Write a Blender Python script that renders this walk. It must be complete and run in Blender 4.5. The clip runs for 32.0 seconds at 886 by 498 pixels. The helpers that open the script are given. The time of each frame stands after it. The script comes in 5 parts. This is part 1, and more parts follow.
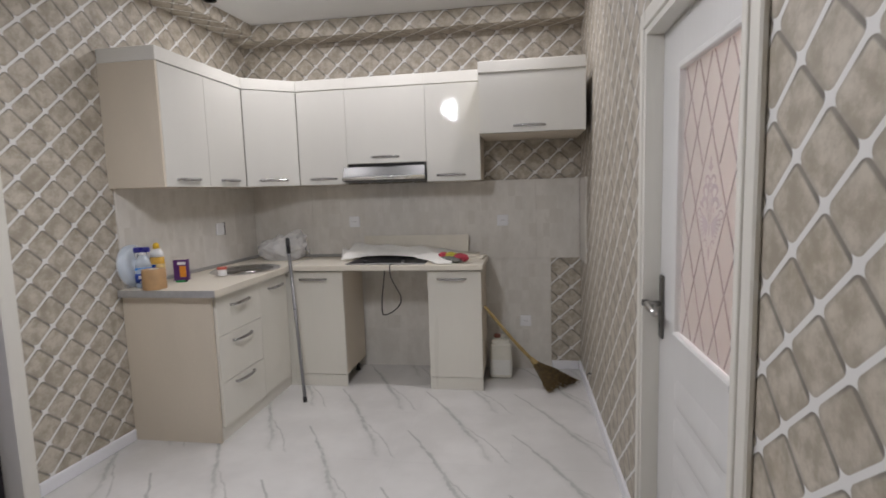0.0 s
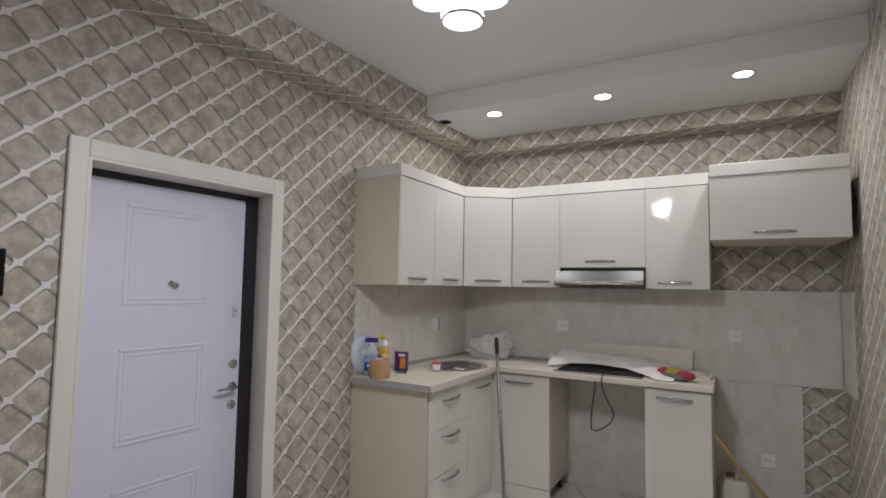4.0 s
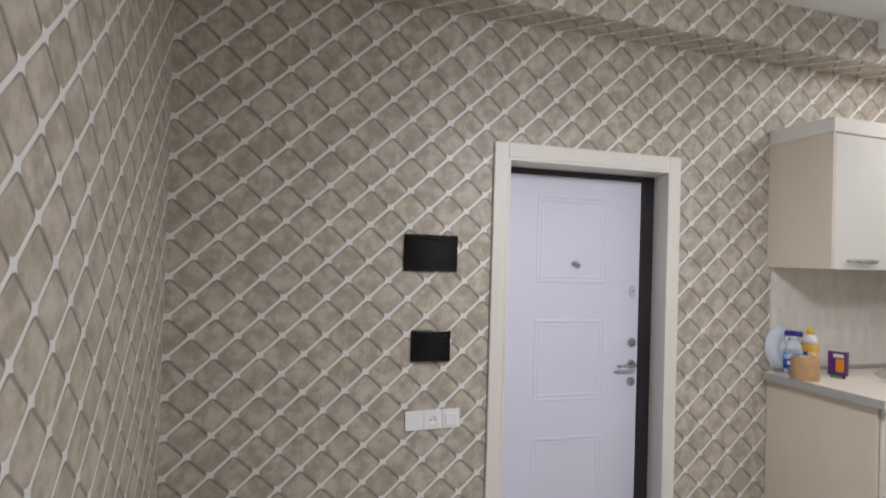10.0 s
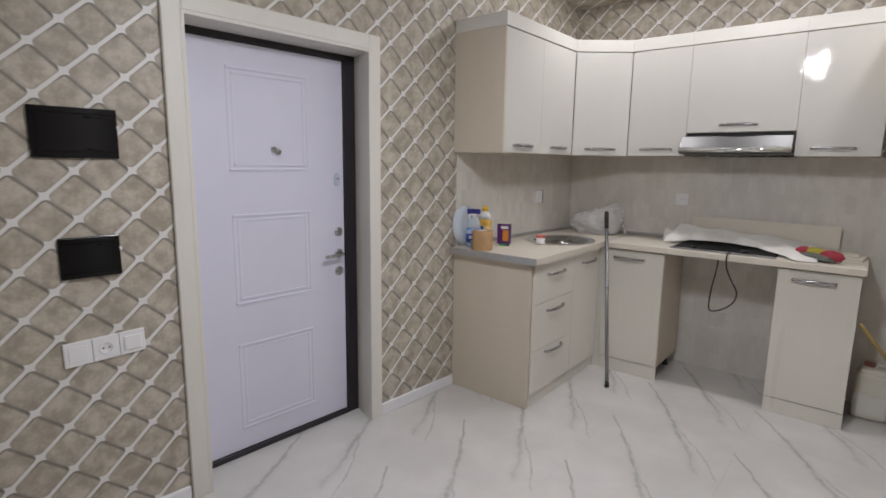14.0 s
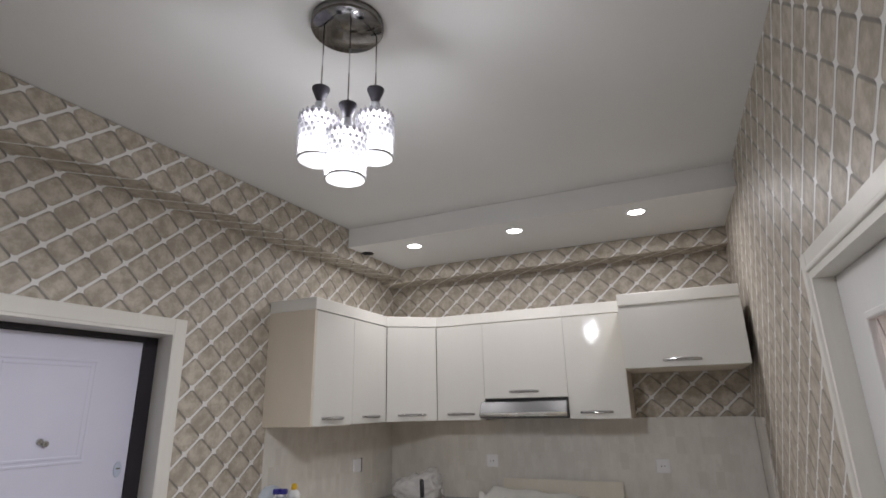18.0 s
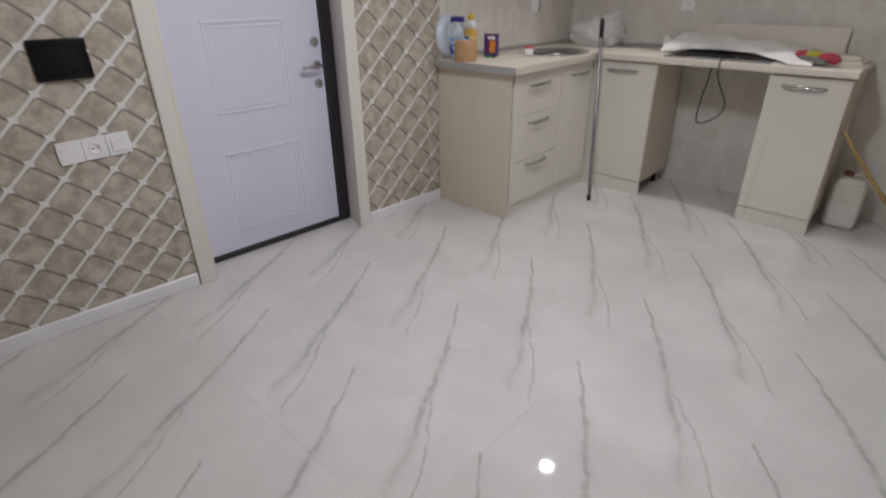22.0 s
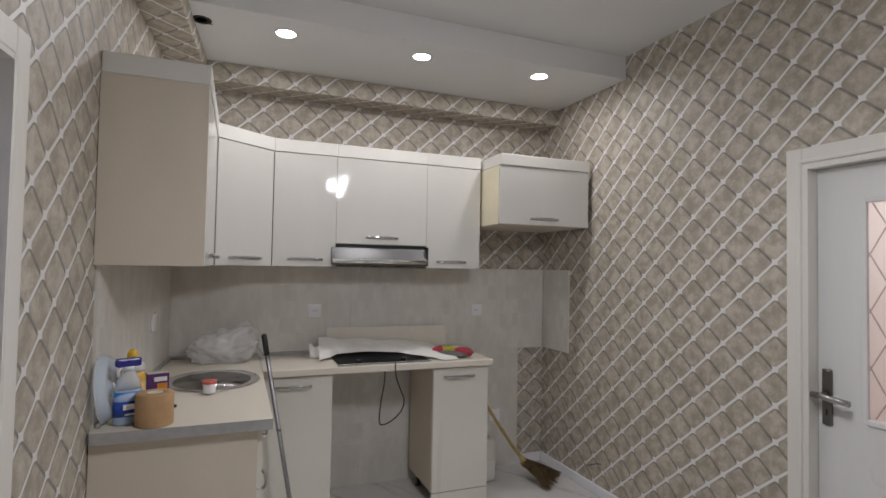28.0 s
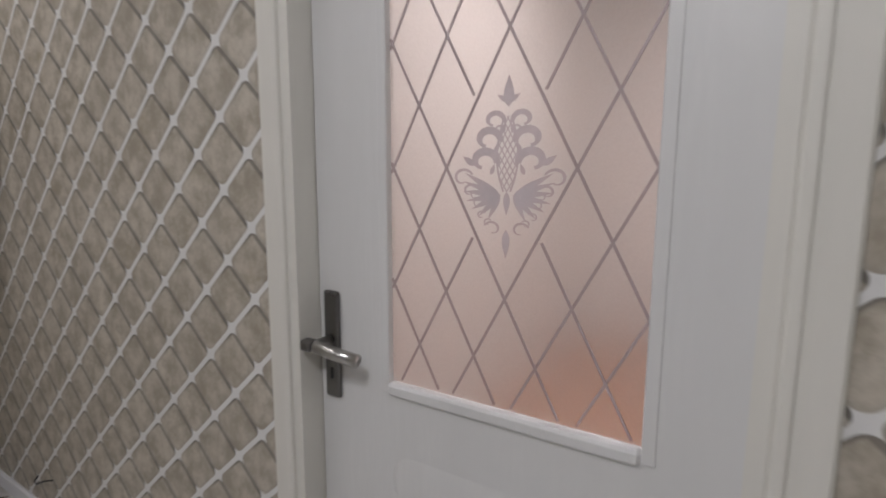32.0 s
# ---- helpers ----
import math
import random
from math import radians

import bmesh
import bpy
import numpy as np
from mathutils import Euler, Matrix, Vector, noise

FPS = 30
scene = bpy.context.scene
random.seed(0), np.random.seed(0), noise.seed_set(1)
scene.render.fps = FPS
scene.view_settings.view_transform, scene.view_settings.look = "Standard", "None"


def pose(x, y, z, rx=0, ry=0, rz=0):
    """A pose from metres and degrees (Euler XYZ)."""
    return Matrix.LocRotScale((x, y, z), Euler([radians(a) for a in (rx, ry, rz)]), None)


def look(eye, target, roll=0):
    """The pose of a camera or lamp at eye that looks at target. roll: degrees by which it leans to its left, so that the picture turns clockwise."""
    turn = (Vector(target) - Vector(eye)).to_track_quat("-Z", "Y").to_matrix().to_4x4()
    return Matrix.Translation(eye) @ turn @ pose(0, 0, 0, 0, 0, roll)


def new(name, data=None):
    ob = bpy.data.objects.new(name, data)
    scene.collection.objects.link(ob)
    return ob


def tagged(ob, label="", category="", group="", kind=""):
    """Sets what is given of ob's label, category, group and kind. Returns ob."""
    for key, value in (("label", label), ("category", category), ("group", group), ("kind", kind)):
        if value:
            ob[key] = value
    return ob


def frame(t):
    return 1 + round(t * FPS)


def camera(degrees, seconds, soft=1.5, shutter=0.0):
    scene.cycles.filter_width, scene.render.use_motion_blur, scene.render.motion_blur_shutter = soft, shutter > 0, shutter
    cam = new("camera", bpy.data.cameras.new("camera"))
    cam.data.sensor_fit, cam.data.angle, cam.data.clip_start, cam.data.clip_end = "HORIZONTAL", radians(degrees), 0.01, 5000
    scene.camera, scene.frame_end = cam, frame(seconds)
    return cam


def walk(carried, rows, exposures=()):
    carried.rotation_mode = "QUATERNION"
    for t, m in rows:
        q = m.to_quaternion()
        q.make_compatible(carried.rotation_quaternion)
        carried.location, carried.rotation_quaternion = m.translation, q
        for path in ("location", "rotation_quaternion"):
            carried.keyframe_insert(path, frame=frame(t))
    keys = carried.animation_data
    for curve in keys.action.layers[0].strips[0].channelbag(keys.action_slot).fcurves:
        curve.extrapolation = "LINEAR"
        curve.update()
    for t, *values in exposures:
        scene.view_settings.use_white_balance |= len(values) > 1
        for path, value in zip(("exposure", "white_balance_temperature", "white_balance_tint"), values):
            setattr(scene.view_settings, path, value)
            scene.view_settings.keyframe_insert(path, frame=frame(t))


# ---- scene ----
# the camera and its walk
cam = camera(80.5, 32.0, soft=1.6, shutter=0.3)
PATH = [
    (0, (0.362, 0.38, 1.431), (0.048, 2.342, 1.205), -1.7),
    (0.5, (0.383, 0.399, 1.41), (-0.133, 2.312, 1.136), -1.5),
    (1, (0.378, 0.419, 1.401), (-0.332, 2.267, 1.114), -0.3),
    (1.5, (0.329, 0.415, 1.431), (-0.515, 2.219, 1.244), 0.2),
    (2, (0.297, 0.395, 1.465), (-0.686, 2.135, 1.408), -0.0),
    (2.5, (0.103, 0.352, 1.442), (-0.917, 2.071, 1.496), 0.6),
    (4.5, (0.239, 0.375, 1.493), (-0.691, 2.139, 1.641), 0.5),
    (5, (0.259, 0.406, 1.476), (-0.475, 2.262, 1.356), 0.0),
    (5.5, (0.282, 0.416, 1.46), (-0.365, 2.293, 1.22), -0.3),
    (6, (0.288, 0.422, 1.438), (-0.466, 2.251, 1.148), -0.4),
    (6.5, (0.277, 0.416, 1.446), (-0.724, 2.117, 1.123), 0.1),
    (7, (0.27, 0.421, 1.42), (-0.953, 1.961, 1.055), 0.6),
    (7.5, (0.22, 0.402, 1.434), (-1.101, 1.865, 1.092), 1.1),
    (8, (0.178, 0.375, 1.454), (-1.294, 1.705, 1.2), 1.6),
    (8.5, (0.221, 0.398, 1.451), (-1.503, 1.39, 1.24), 1.5),
    (9, (0.259, 0.428, 1.439), (-1.605, 1.102, 1.171), 1.1),
    (9.5, (0.252, 0.41, 1.458), (-1.647, 1.004, 1.256), 1.1),
    (10, (0.238, 0.375, 1.5), (-1.658, 1.011, 1.525), 1.7),
    (10.5, (0.259, 0.386, 1.554), (-1.61, 1.061, 1.773), 2.4),
    (11, (0.288, 0.396, 1.555), (-1.567, 1.097, 1.806), 2.3),
    (11.5, (0.267, 0.411, 1.513), (-1.595, 1.136, 1.589), 2.2),
    (12, (0.2, 0.386, 1.482), (-1.622, 1.2, 1.345), 1.4),
    (12.5, (0.162, 0.364, 1.459), (-1.547, 1.373, 1.215), 0.4),
    (13, (0.145, 0.382, 1.433), (-1.358, 1.662, 1.106), 0.5),
    (13.5, (0.107, 0.393, 1.431), (-1.206, 1.856, 1.065), 1.5),
    (14, (0.045, 0.483, 1.428), (-1.204, 2.01, 1.102), 0.8),
    (14.5, (0.033, 0.606, 1.467), (-1.15, 2.2, 1.225), -0.8),
    (16.5, (0.314, 0.451, 1.518), (-0.387, 2.323, 1.579), -0.2),
    (17, (0.363, 0.47, 1.546), (-0.395, 2.301, 1.818), -0.6),
    (17.5, (0.376, 0.463, 1.574), (-0.399, 2.25, 2.029), -1.4),
    (18, (0.372, 0.446, 1.589), (-0.394, 2.201, 2.165), -1.2),
    (18.5, (0.367, 0.434, 1.599), (-0.369, 2.172, 2.259), -1.2),
    (19, (0.374, 0.427, 1.597), (-0.32, 2.166, 2.301), -1.4),
    (19.5, (0.363, 0.456, 1.564), (-0.345, 2.265, 2.039), -0.7),
    (20, (0.356, 0.492, 1.487), (-0.447, 2.323, 1.535), -0.1),
    (20.5, (0.38, 0.54, 1.422), (-0.667, 2.221, 1.146), 0.3),
    (21, (0.363, 0.55, 1.412), (-0.919, 2.02, 0.968), 1.1),
    (21.5, (0.33, 0.515, 1.36), (-1.015, 1.867, 0.754), 1.3),
    (22, (0.368, 0.547, 1.312), (-0.847, 1.861, 0.412), -0.7),
    (22.5, (0.397, 0.617, 1.349), (-0.523, 1.961, 0.187), -2.3),
    (23, (0.422, 0.605, 1.349), (-0.174, 2.052, 0.105), -1.7),
    (23.5, (0.344, 0.586, 1.359), (-0.067, 2.099, 0.118), 0.5),
    (24, (0.14, 0.672, 1.32), (-0.214, 2.189, 0.066), 2.9),
    (24.5, (-0.147, 0.828, 1.302), (-0.443, 2.366, 0.058), 4.8),
    (26.5, (-1.153, 0.967, 1.322), (-0.627, 2.733, 0.546), 1.9),
    (27, (-1.377, 0.895, 1.42), (-0.657, 2.722, 1.043), 0.4),
    (27.5, (-1.459, 0.863, 1.492), (-0.722, 2.72, 1.418), 0.3),
    (28, (-1.487, 0.876, 1.507), (-0.759, 2.739, 1.572), 1.0),
    (28.5, (-1.492, 0.874, 1.502), (-0.75, 2.730, 1.562), 0.5),
    (29, (-1.483, 0.874, 1.497), (-0.678, 2.705, 1.464), -0.4),
    (29.5, (-1.429, 0.899, 1.477), (-0.582, 2.706, 1.355), -1.0),
    (30, (-1.181, 0.978, 1.49), (-0.187, 2.704, 1.307), -1.1),
    (30.5, (-0.887, 1.059, 1.472), (0.429, 2.548, 1.248), -0.5),
    (31, (-0.575, 1.245, 1.425), (1.006, 2.441, 1.159), -0.5),
    (31.5, (-0.324, 1.4, 1.4), (1.349, 2.451, 1.088), -0.4),
    (32, (0.075, 1.566, 1.350), (1.726, 2.655, 1.056), 0.2),
]
walk(cam, [(t, look(eye, target, roll)) for t, eye, target, roll in PATH], [(0.0, -0.52), (2.0, -0.60), (4.5, -0.75), (6.0, -0.74), (7.5, -0.59), (9.0, -0.26), (10.0, -0.23), (11.2, -0.56), (12.0, -0.40), (13.0, -0.37), (14.5, -0.58), (16.5, -0.55), (17.5, -0.75), (19.5, -0.76), (20.5, -0.82), (21.5, -0.60), (23.5, -0.50), (25.0, -0.54), (26.5, -0.60), (27.5, -0.70), (29.0, -0.83), (30.0, -0.68), (31.0, -0.63), (32.0, -0.88)])

# ---- plan, in metres ----
XL, XR = -1.958, 0.775          # side walls
YF, YB = -0.015, 4.468           # end wall and kitchen wall
ZC, ZS = 2.865, 2.72             # main ceiling and the lower ceiling over the kitchen
YS = 3.54                       # where the lower ceiling begins
ZB = 2.600                      # underside of the boxed-in beams
T = 0.15                        # wall thickness
# the left wall runs slightly askew: it turns about the end of the kitchen units
ASKEW = Matrix.Translation((XL, 3.03, 0)) @ Matrix.Rotation(-math.atan(0.058), 4, "Z") @ Matrix.Translation((-XL, -3.03, 0))

# the right wall spreads outwards too, from the kitchen corner
ASKEW_R = Matrix.Translation((XR, YB, 0)) @ Matrix.Rotation(math.atan(0.016), 4, "Z") @ Matrix.Translation((-XR, -YB, 0))

# ---- helpers ----
def box(bm, x0, x1, y0, y1, z0, z1, bevel=0.0, seg=1):
    """Adds a box, with its edges rounded if bevel is given."""
    tmp = bmesh.new()
    bmesh.ops.create_cube(tmp, size=1.0)
    for v in tmp.verts:
        v.co = Vector(((x0 + x1) / 2 + v.co.x * (x1 - x0), (y0 + y1) / 2 + v.co.y * (y1 - y0), (z0 + z1) / 2 + v.co.z * (z1 - z0)))
    if bevel:
        bmesh.ops.bevel(tmp, geom=list(tmp.edges), offset=bevel, segments=seg, profile=0.5, affect="EDGES")
    add(bm, tmp)
    return bm


def add(bm, tmp, m=None):
    if m is not None:
        bmesh.ops.transform(tmp, matrix=m, verts=tmp.verts)
    me = bpy.data.meshes.new("tmp")
    tmp.to_mesh(me)
    tmp.free()
    bm.from_mesh(me)
    bpy.data.meshes.remove(me)
    return bm


def boxed(*a, **k):
    return box(bmesh.new(), *a, **k)


def lathe(profile, steps=32, m=None, bm=None):
    """Turns a profile of (radius, height) round z."""
    tmp = bmesh.new()
    rings = []
    for r, z in profile:
        rings.append([tmp.verts.new((max(r, 1e-4) * math.cos(2 * math.pi * i / steps), max(r, 1e-4) * math.sin(2 * math.pi * i / steps), z)) for i in range(steps)])
    for a, b in zip(rings, rings[1:]):
        for i in range(steps):
            tmp.faces.new((a[i], a[(i + 1) % steps], b[(i + 1) % steps], b[i]))
    if profile[0][0] > 1e-3:
        tmp.faces.new(rings[0][::-1])
    if profile[-1][0] > 1e-3:
        tmp.faces.new(rings[-1])
    bmesh.ops.recalc_face_normals(tmp, faces=tmp.faces)
    for f in tmp.faces:
        f.smooth = True
    return add(bm if bm is not None else bmesh.new(), tmp, m)


def tube(points, radius, steps=8, bm=None, radii=None):
    """A round bar along points."""
    tmp = bmesh.new()
    pts = [Vector(p) for p in points]
    rings = []
    side = None
    for i, p in enumerate(pts):
        d = (pts[min(i + 1, len(pts) - 1)] - pts[max(i - 1, 0)]).normalized()
        if side is None:
            side = d.orthogonal().normalized()
        side = (side - d * side.dot(d)).normalized()
        up = d.cross(side)
        r = radii[i] if radii else radius
        rings.append([tmp.verts.new(p + r * (math.cos(2 * math.pi * k / steps) * side + math.sin(2 * math.pi * k / steps) * up)) for k in range(steps)])
    for a, b in zip(rings, rings[1:]):
        for k in range(steps):
            tmp.faces.new((a[k], a[(k + 1) % steps], b[(k + 1) % steps], b[k]))
    tmp.faces.new(rings[0][::-1])
    tmp.faces.new(rings[-1])
    bmesh.ops.recalc_face_normals(tmp, faces=tmp.faces)
    for f in tmp.faces:
        f.smooth = True
    return add(bm if bm is not None else bmesh.new(), tmp)


def prism(outline, z0, z1, bm=None, bevel=0.0, m=None):
    """An upright prism over an outline of (x, y)."""
    tmp = bmesh.new()
    low = [tmp.verts.new((x, y, z0)) for x, y in outline]
    high = [tmp.verts.new((x, y, z1)) for x, y in outline]
    tmp.faces.new(low[::-1])
    tmp.faces.new(high)
    n = len(outline)
    for i in range(n):
        tmp.faces.new((low[i], low[(i + 1) % n], high[(i + 1) % n], high[i]))
    bmesh.ops.recalc_face_normals(tmp, faces=tmp.faces)
    if bevel:
        bmesh.ops.bevel(tmp, geom=list(tmp.edges), offset=bevel, segments=1, profile=0.5, affect="EDGES")
    return add(bm if bm is not None else bmesh.new(), tmp, m)


def sheet(f, nu, nv, bm=None, thick=0.0):
    """A bent sheet: f(u, v) gives its places for u and v from 0 to 1."""
    tmp = bmesh.new()
    grid = [[tmp.verts.new(f(i / nu, j / nv)) for j in range(nv + 1)] for i in range(nu + 1)]
    for i in range(nu):
        for j in range(nv):
            tmp.faces.new((grid[i][j], grid[i + 1][j], grid[i + 1][j + 1], grid[i][j + 1]))
    bmesh.ops.recalc_face_normals(tmp, faces=tmp.faces)
    if thick:
        bmesh.ops.solidify(tmp, geom=list(tmp.faces), thickness=thick)
    for fc in tmp.faces:
        fc.smooth = True
    return add(bm if bm is not None else bmesh.new(), tmp)


def mesh_of(name, bm, material):
    me = bpy.data.meshes.new(name)
    bm.to_mesh(me)
    bm.free()
    me.materials.append(material)
    return me


def solo(name, bm, material, label="", category="", group="", kind="", m=None):
    """A thing of one mesh."""
    ob = tagged(new(name, mesh_of(name, bm, material)), label, category, group, kind)
    if m is not None:
        ob.matrix_basis = m
    return ob


def thing(name, label, category, at=(0, 0, 0), group="", kind="", turn=0):
    ob = tagged(new(name), label, category, group, kind)
    ob.empty_display_size = 0.05
    ob.matrix_basis = pose(*at, 0, 0, turn)
    return ob


def part(name, bm, material, parent, label=""):
    """One mesh under a thing or under a part, in the parent's own coordinates."""
    ob = tagged(new(name, mesh_of(name, bm, material)), label)
    ob.parent = parent
    return ob


# ---- materials ----
def nodes_of(name):
    mat = bpy.data.materials.new(name)
    mat.use_nodes = True
    return mat, mat.node_tree.nodes, mat.node_tree.links, mat.node_tree.nodes["Principled BSDF"]


def num(nt, op, a, b=None, c=None, clamp=False):
    n = nt.nodes.new("ShaderNodeMath")
    n.operation, n.use_clamp = op, clamp
    for i, v in enumerate((a, b, c)):
        if v is None:
            continue
        if isinstance(v, (int, float)):
            n.inputs[i].default_value = v
        else:
            nt.links.new(v, n.inputs[i])
    return n.outputs[0]


def ramp(nt, fac, lo, hi, a=0.0, b=1.0):
    """Smooth step of fac from lo to hi, onto a to b."""
    n = nt.nodes.new("ShaderNodeMapRange")
    n.interpolation_type = "SMOOTHSTEP"
    nt.links.new(fac, n.inputs[0])
    for i, v in zip((1, 2, 3, 4), (lo, hi, a, b)):
        if isinstance(v, (int, float)):
            n.inputs[i].default_value = v
        else:
            nt.links.new(v, n.inputs[i])
    return n.outputs[0]


def mix(nt, fac, a, b, kind="MIX"):
    n = nt.nodes.new("ShaderNodeMix")
    n.data_type, n.blend_type = "RGBA", kind
    for sock, v in ((n.inputs[0], fac), (n.inputs[6], a), (n.inputs[7], b)):
        if isinstance(v, (int, float)):
            sock.default_value = v
        elif isinstance(v, tuple):
            sock.default_value = (*v, 1)
        else:
            nt.links.new(v, sock)
    return n.outputs[2]


def place(nt):
    return nt.nodes.new("ShaderNodeNewGeometry").outputs["Position"]


def noisy(nt, vec, scale, detail=3.0, rough=0.55, stretch=None):
    if stretch:
        mp = nt.nodes.new("ShaderNodeVectorMath")
        mp.operation = "MULTIPLY"
        nt.links.new(vec, mp.inputs[0])
        mp.inputs[1].default_value = stretch
        vec = mp.outputs[0]
    n = nt.nodes.new("ShaderNodeTexNoise")
    nt.links.new(vec, n.inputs["Vector"])
    n.inputs["Scale"].default_value, n.inputs["Detail"].default_value, n.inputs["Roughness"].default_value = scale, detail, rough
    return n.outputs[0]


def bump(nt, bsdf, height, strength=0.2, dist=0.002):
    n = nt.nodes.new("ShaderNodeBump")
    n.inputs["Strength"].default_value, n.inputs["Distance"].default_value = strength, dist
    nt.links.new(height, n.inputs["Height"])
    nt.links.new(n.outputs[0], bsdf.inputs["Normal"])


def surface(name, col, rough=0.5, metal=0.0, var=0.08, scale=6.0, grain=None, stretch=None, relief=0.0, coat=0.0, spec=0.5, local=False):
    """A plain surface with cloudy variation, fine grain and slight relief."""
    mat, nodes, links, b = nodes_of(name)
    nt = mat.node_tree
    pos = nt.nodes.new("ShaderNodeTexCoord").outputs["Object"] if local else place(nt)
    big = noisy(nt, pos, scale, 3, 0.6, stretch)
    dark = tuple(c * (1 - var) for c in col)
    light = tuple(min(1, c * (1 + var)) for c in col)
    out = mix(nt, ramp(nt, big, 0.3, 0.7), dark, light)
    fine = noisy(nt, pos, grain or scale * 18, 2, 0.6, stretch)
    out = mix(nt, ramp(nt, fine, 0.35, 0.65, 0.0, 0.5), out, tuple(c * (1 - var * 0.8) for c in col))
    links.new(out, b.inputs["Base Color"])
    links.new(ramp(nt, big, 0.2, 0.8, rough * 0.85, min(1, rough * 1.15)), b.inputs["Roughness"])
    b.inputs["Metallic"].default_value = metal
    b.inputs["Specular IOR Level"].default_value = spec
    b.inputs["Coat Weight"].default_value = coat
    b.inputs["Coat Roughness"].default_value = 0.012
    if relief:
        bump(nt, b, fine, relief, 0.001)
    return mat


def glowing(name, col, strength):
    mat, nodes, links, b = nodes_of(name)
    b.inputs["Base Color"].default_value = (*col, 1)
    b.inputs["Emission Color"].default_value = (*col, 1)
    b.inputs["Emission Strength"].default_value = strength
    return mat


def wallpaper(name, axis, h, v, u0, v0):
    """Printed lattice paper: beige stone diamonds, white rising bands, dark falling lines. axis: the way the wall runs."""
    mat, nodes, links, b = nodes_of(name)
    nt = mat.node_tree
    pos = nt.nodes.new("ShaderNodeTexCoord").outputs["Object"]
    sep = nodes.new("ShaderNodeSeparateXYZ")
    links.new(pos, sep.inputs[0])
    x, y, z = sep.outputs
    if axis == "left":
        u, w = y, num(nt, "ADD", z, num(nt, "MAXIMUM", num(nt, "SUBTRACT", x, XL), 0.0))
    elif axis == "right":
        u, w = y, z
    elif axis == "back":
        u, w = x, num(nt, "ADD", z, num(nt, "MAXIMUM", num(nt, "SUBTRACT", YB, y), 0.0))
    else:
        u, w = x, z
    # hand-hung paper is never quite straight
    wav = noisy(nt, pos, 1.3, 1, 0.5)
    un = num(nt, "DIVIDE", num(nt, "SUBTRACT", u, u0), h)
    wn = num(nt, "DIVIDE", num(nt, "ADD", num(nt, "SUBTRACT", w, v0), num(nt, "MULTIPLY", num(nt, "SUBTRACT", wav, 0.5), 0.008)), v)
    if axis in ("right", "end"):
        un = num(nt, "MULTIPLY", un, -1.0)
    ca, cb = num(nt, "ADD", un, wn), num(nt, "SUBTRACT", wn, un)
    # cell coordinates from -0.5 to 0.5; white bands run where the second is near its ends, dark lines end the first
    fa = num(nt, "SUBTRACT", num(nt, "FRACT", num(nt, "ADD", ca, 0.035)), 0.5)
    fb = num(nt, "SUBTRACT", num(nt, "FRACT", cb), 0.5)
    # each stone is a diamond with rounded corners: its distance field in cell units
    r = 0.165
    qa = num(nt, "SUBTRACT", num(nt, "ABSOLUTE", fa), 0.5 - 0.006 - r)
    qb = num(nt, "SUBTRACT", num(nt, "ABSOLUTE", fb), 0.5 - 0.050 - r)
    qa, qb = num(nt, "MAXIMUM", qa, 0.0), num(nt, "MAXIMUM", qb, 0.0)
    away = num(nt, "SUBTRACT", num(nt, "SQRT", num(nt, "ADD", num(nt, "MULTIPLY", qa, qa), num(nt, "MULTIPLY", qb, qb))), r)
    # the falling joints stay thin and dull, the rising ones are white
    eb = num(nt, "SUBTRACT", 0.5, num(nt, "ABSOLUTE", fb))
    band = num(nt, "MULTIPLY", ramp(nt, away, -0.012, 0.012), ramp(nt, eb, 0.14, 0.22, 1.0, 0.0))
    falling = num(nt, "MULTIPLY", ramp(nt, fa, 0.375, 0.43), ramp(nt, fa, 0.475, 0.495, 1.0, 0.25))
    falling = num(nt, "MULTIPLY", falling, ramp(nt, fb, -0.46, 0.1, 1.0, 0.72))
    top = num(nt, "MULTIPLY", ramp(nt, away, -0.075, -0.02), num(nt, "MULTIPLY", ramp(nt, fb, 0.30, 0.42), ramp(nt, fa, -0.1, 0.35)))
    falling = num(nt, "MAXIMUM", falling, num(nt, "MULTIPLY", top, 0.8))
    rim = ramp(nt, away, -0.09, -0.01)
    # stone of each diamond
    cell = nodes.new("ShaderNodeCombineXYZ")
    links.new(num(nt, "FLOOR", ca), cell.inputs[0])
    links.new(num(nt, "FLOOR", cb), cell.inputs[1])
    white = nodes.new("ShaderNodeTexWhiteNoise")
    links.new(cell.outputs[0], white.inputs[0])
    cloud = noisy(nt, pos, 17, 5, 0.62)
    spot = noisy(nt, pos, 70, 3, 0.6)
    stone = mix(nt, ramp(nt, cloud, 0.33, 0.68), STONE_DARK, STONE_LIGHT)
    stone = mix(nt, ramp(nt, spot, 0.5, 0.72, 0.0, 0.3), stone, (0.34, 0.305, 0.255))
    stone = mix(nt, ramp(nt, noisy(nt, pos, 12, 3, 0.6), 0.56, 0.76, 0.0, 0.5), stone, (0.32, 0.265, 0.18))
    stone = mix(nt, num(nt, "MULTIPLY", white.outputs[0], 0.22), stone, (0.33, 0.29, 0.24))
    col = mix(nt, num(nt, "MULTIPLY", rim, 0.35), stone, (0.30, 0.275, 0.24))
    col = mix(nt, num(nt, "MULTIPLY", falling, 0.9), col, (0.14, 0.13, 0.115))
    col = mix(nt, band, col, BAND)
    links.new(col, b.inputs["Base Color"])
    links.new(ramp(nt, band, 0.0, 1.0, 0.5, 0.38), b.inputs["Roughness"])
    b.inputs["Specular IOR Level"].default_value = 0.4
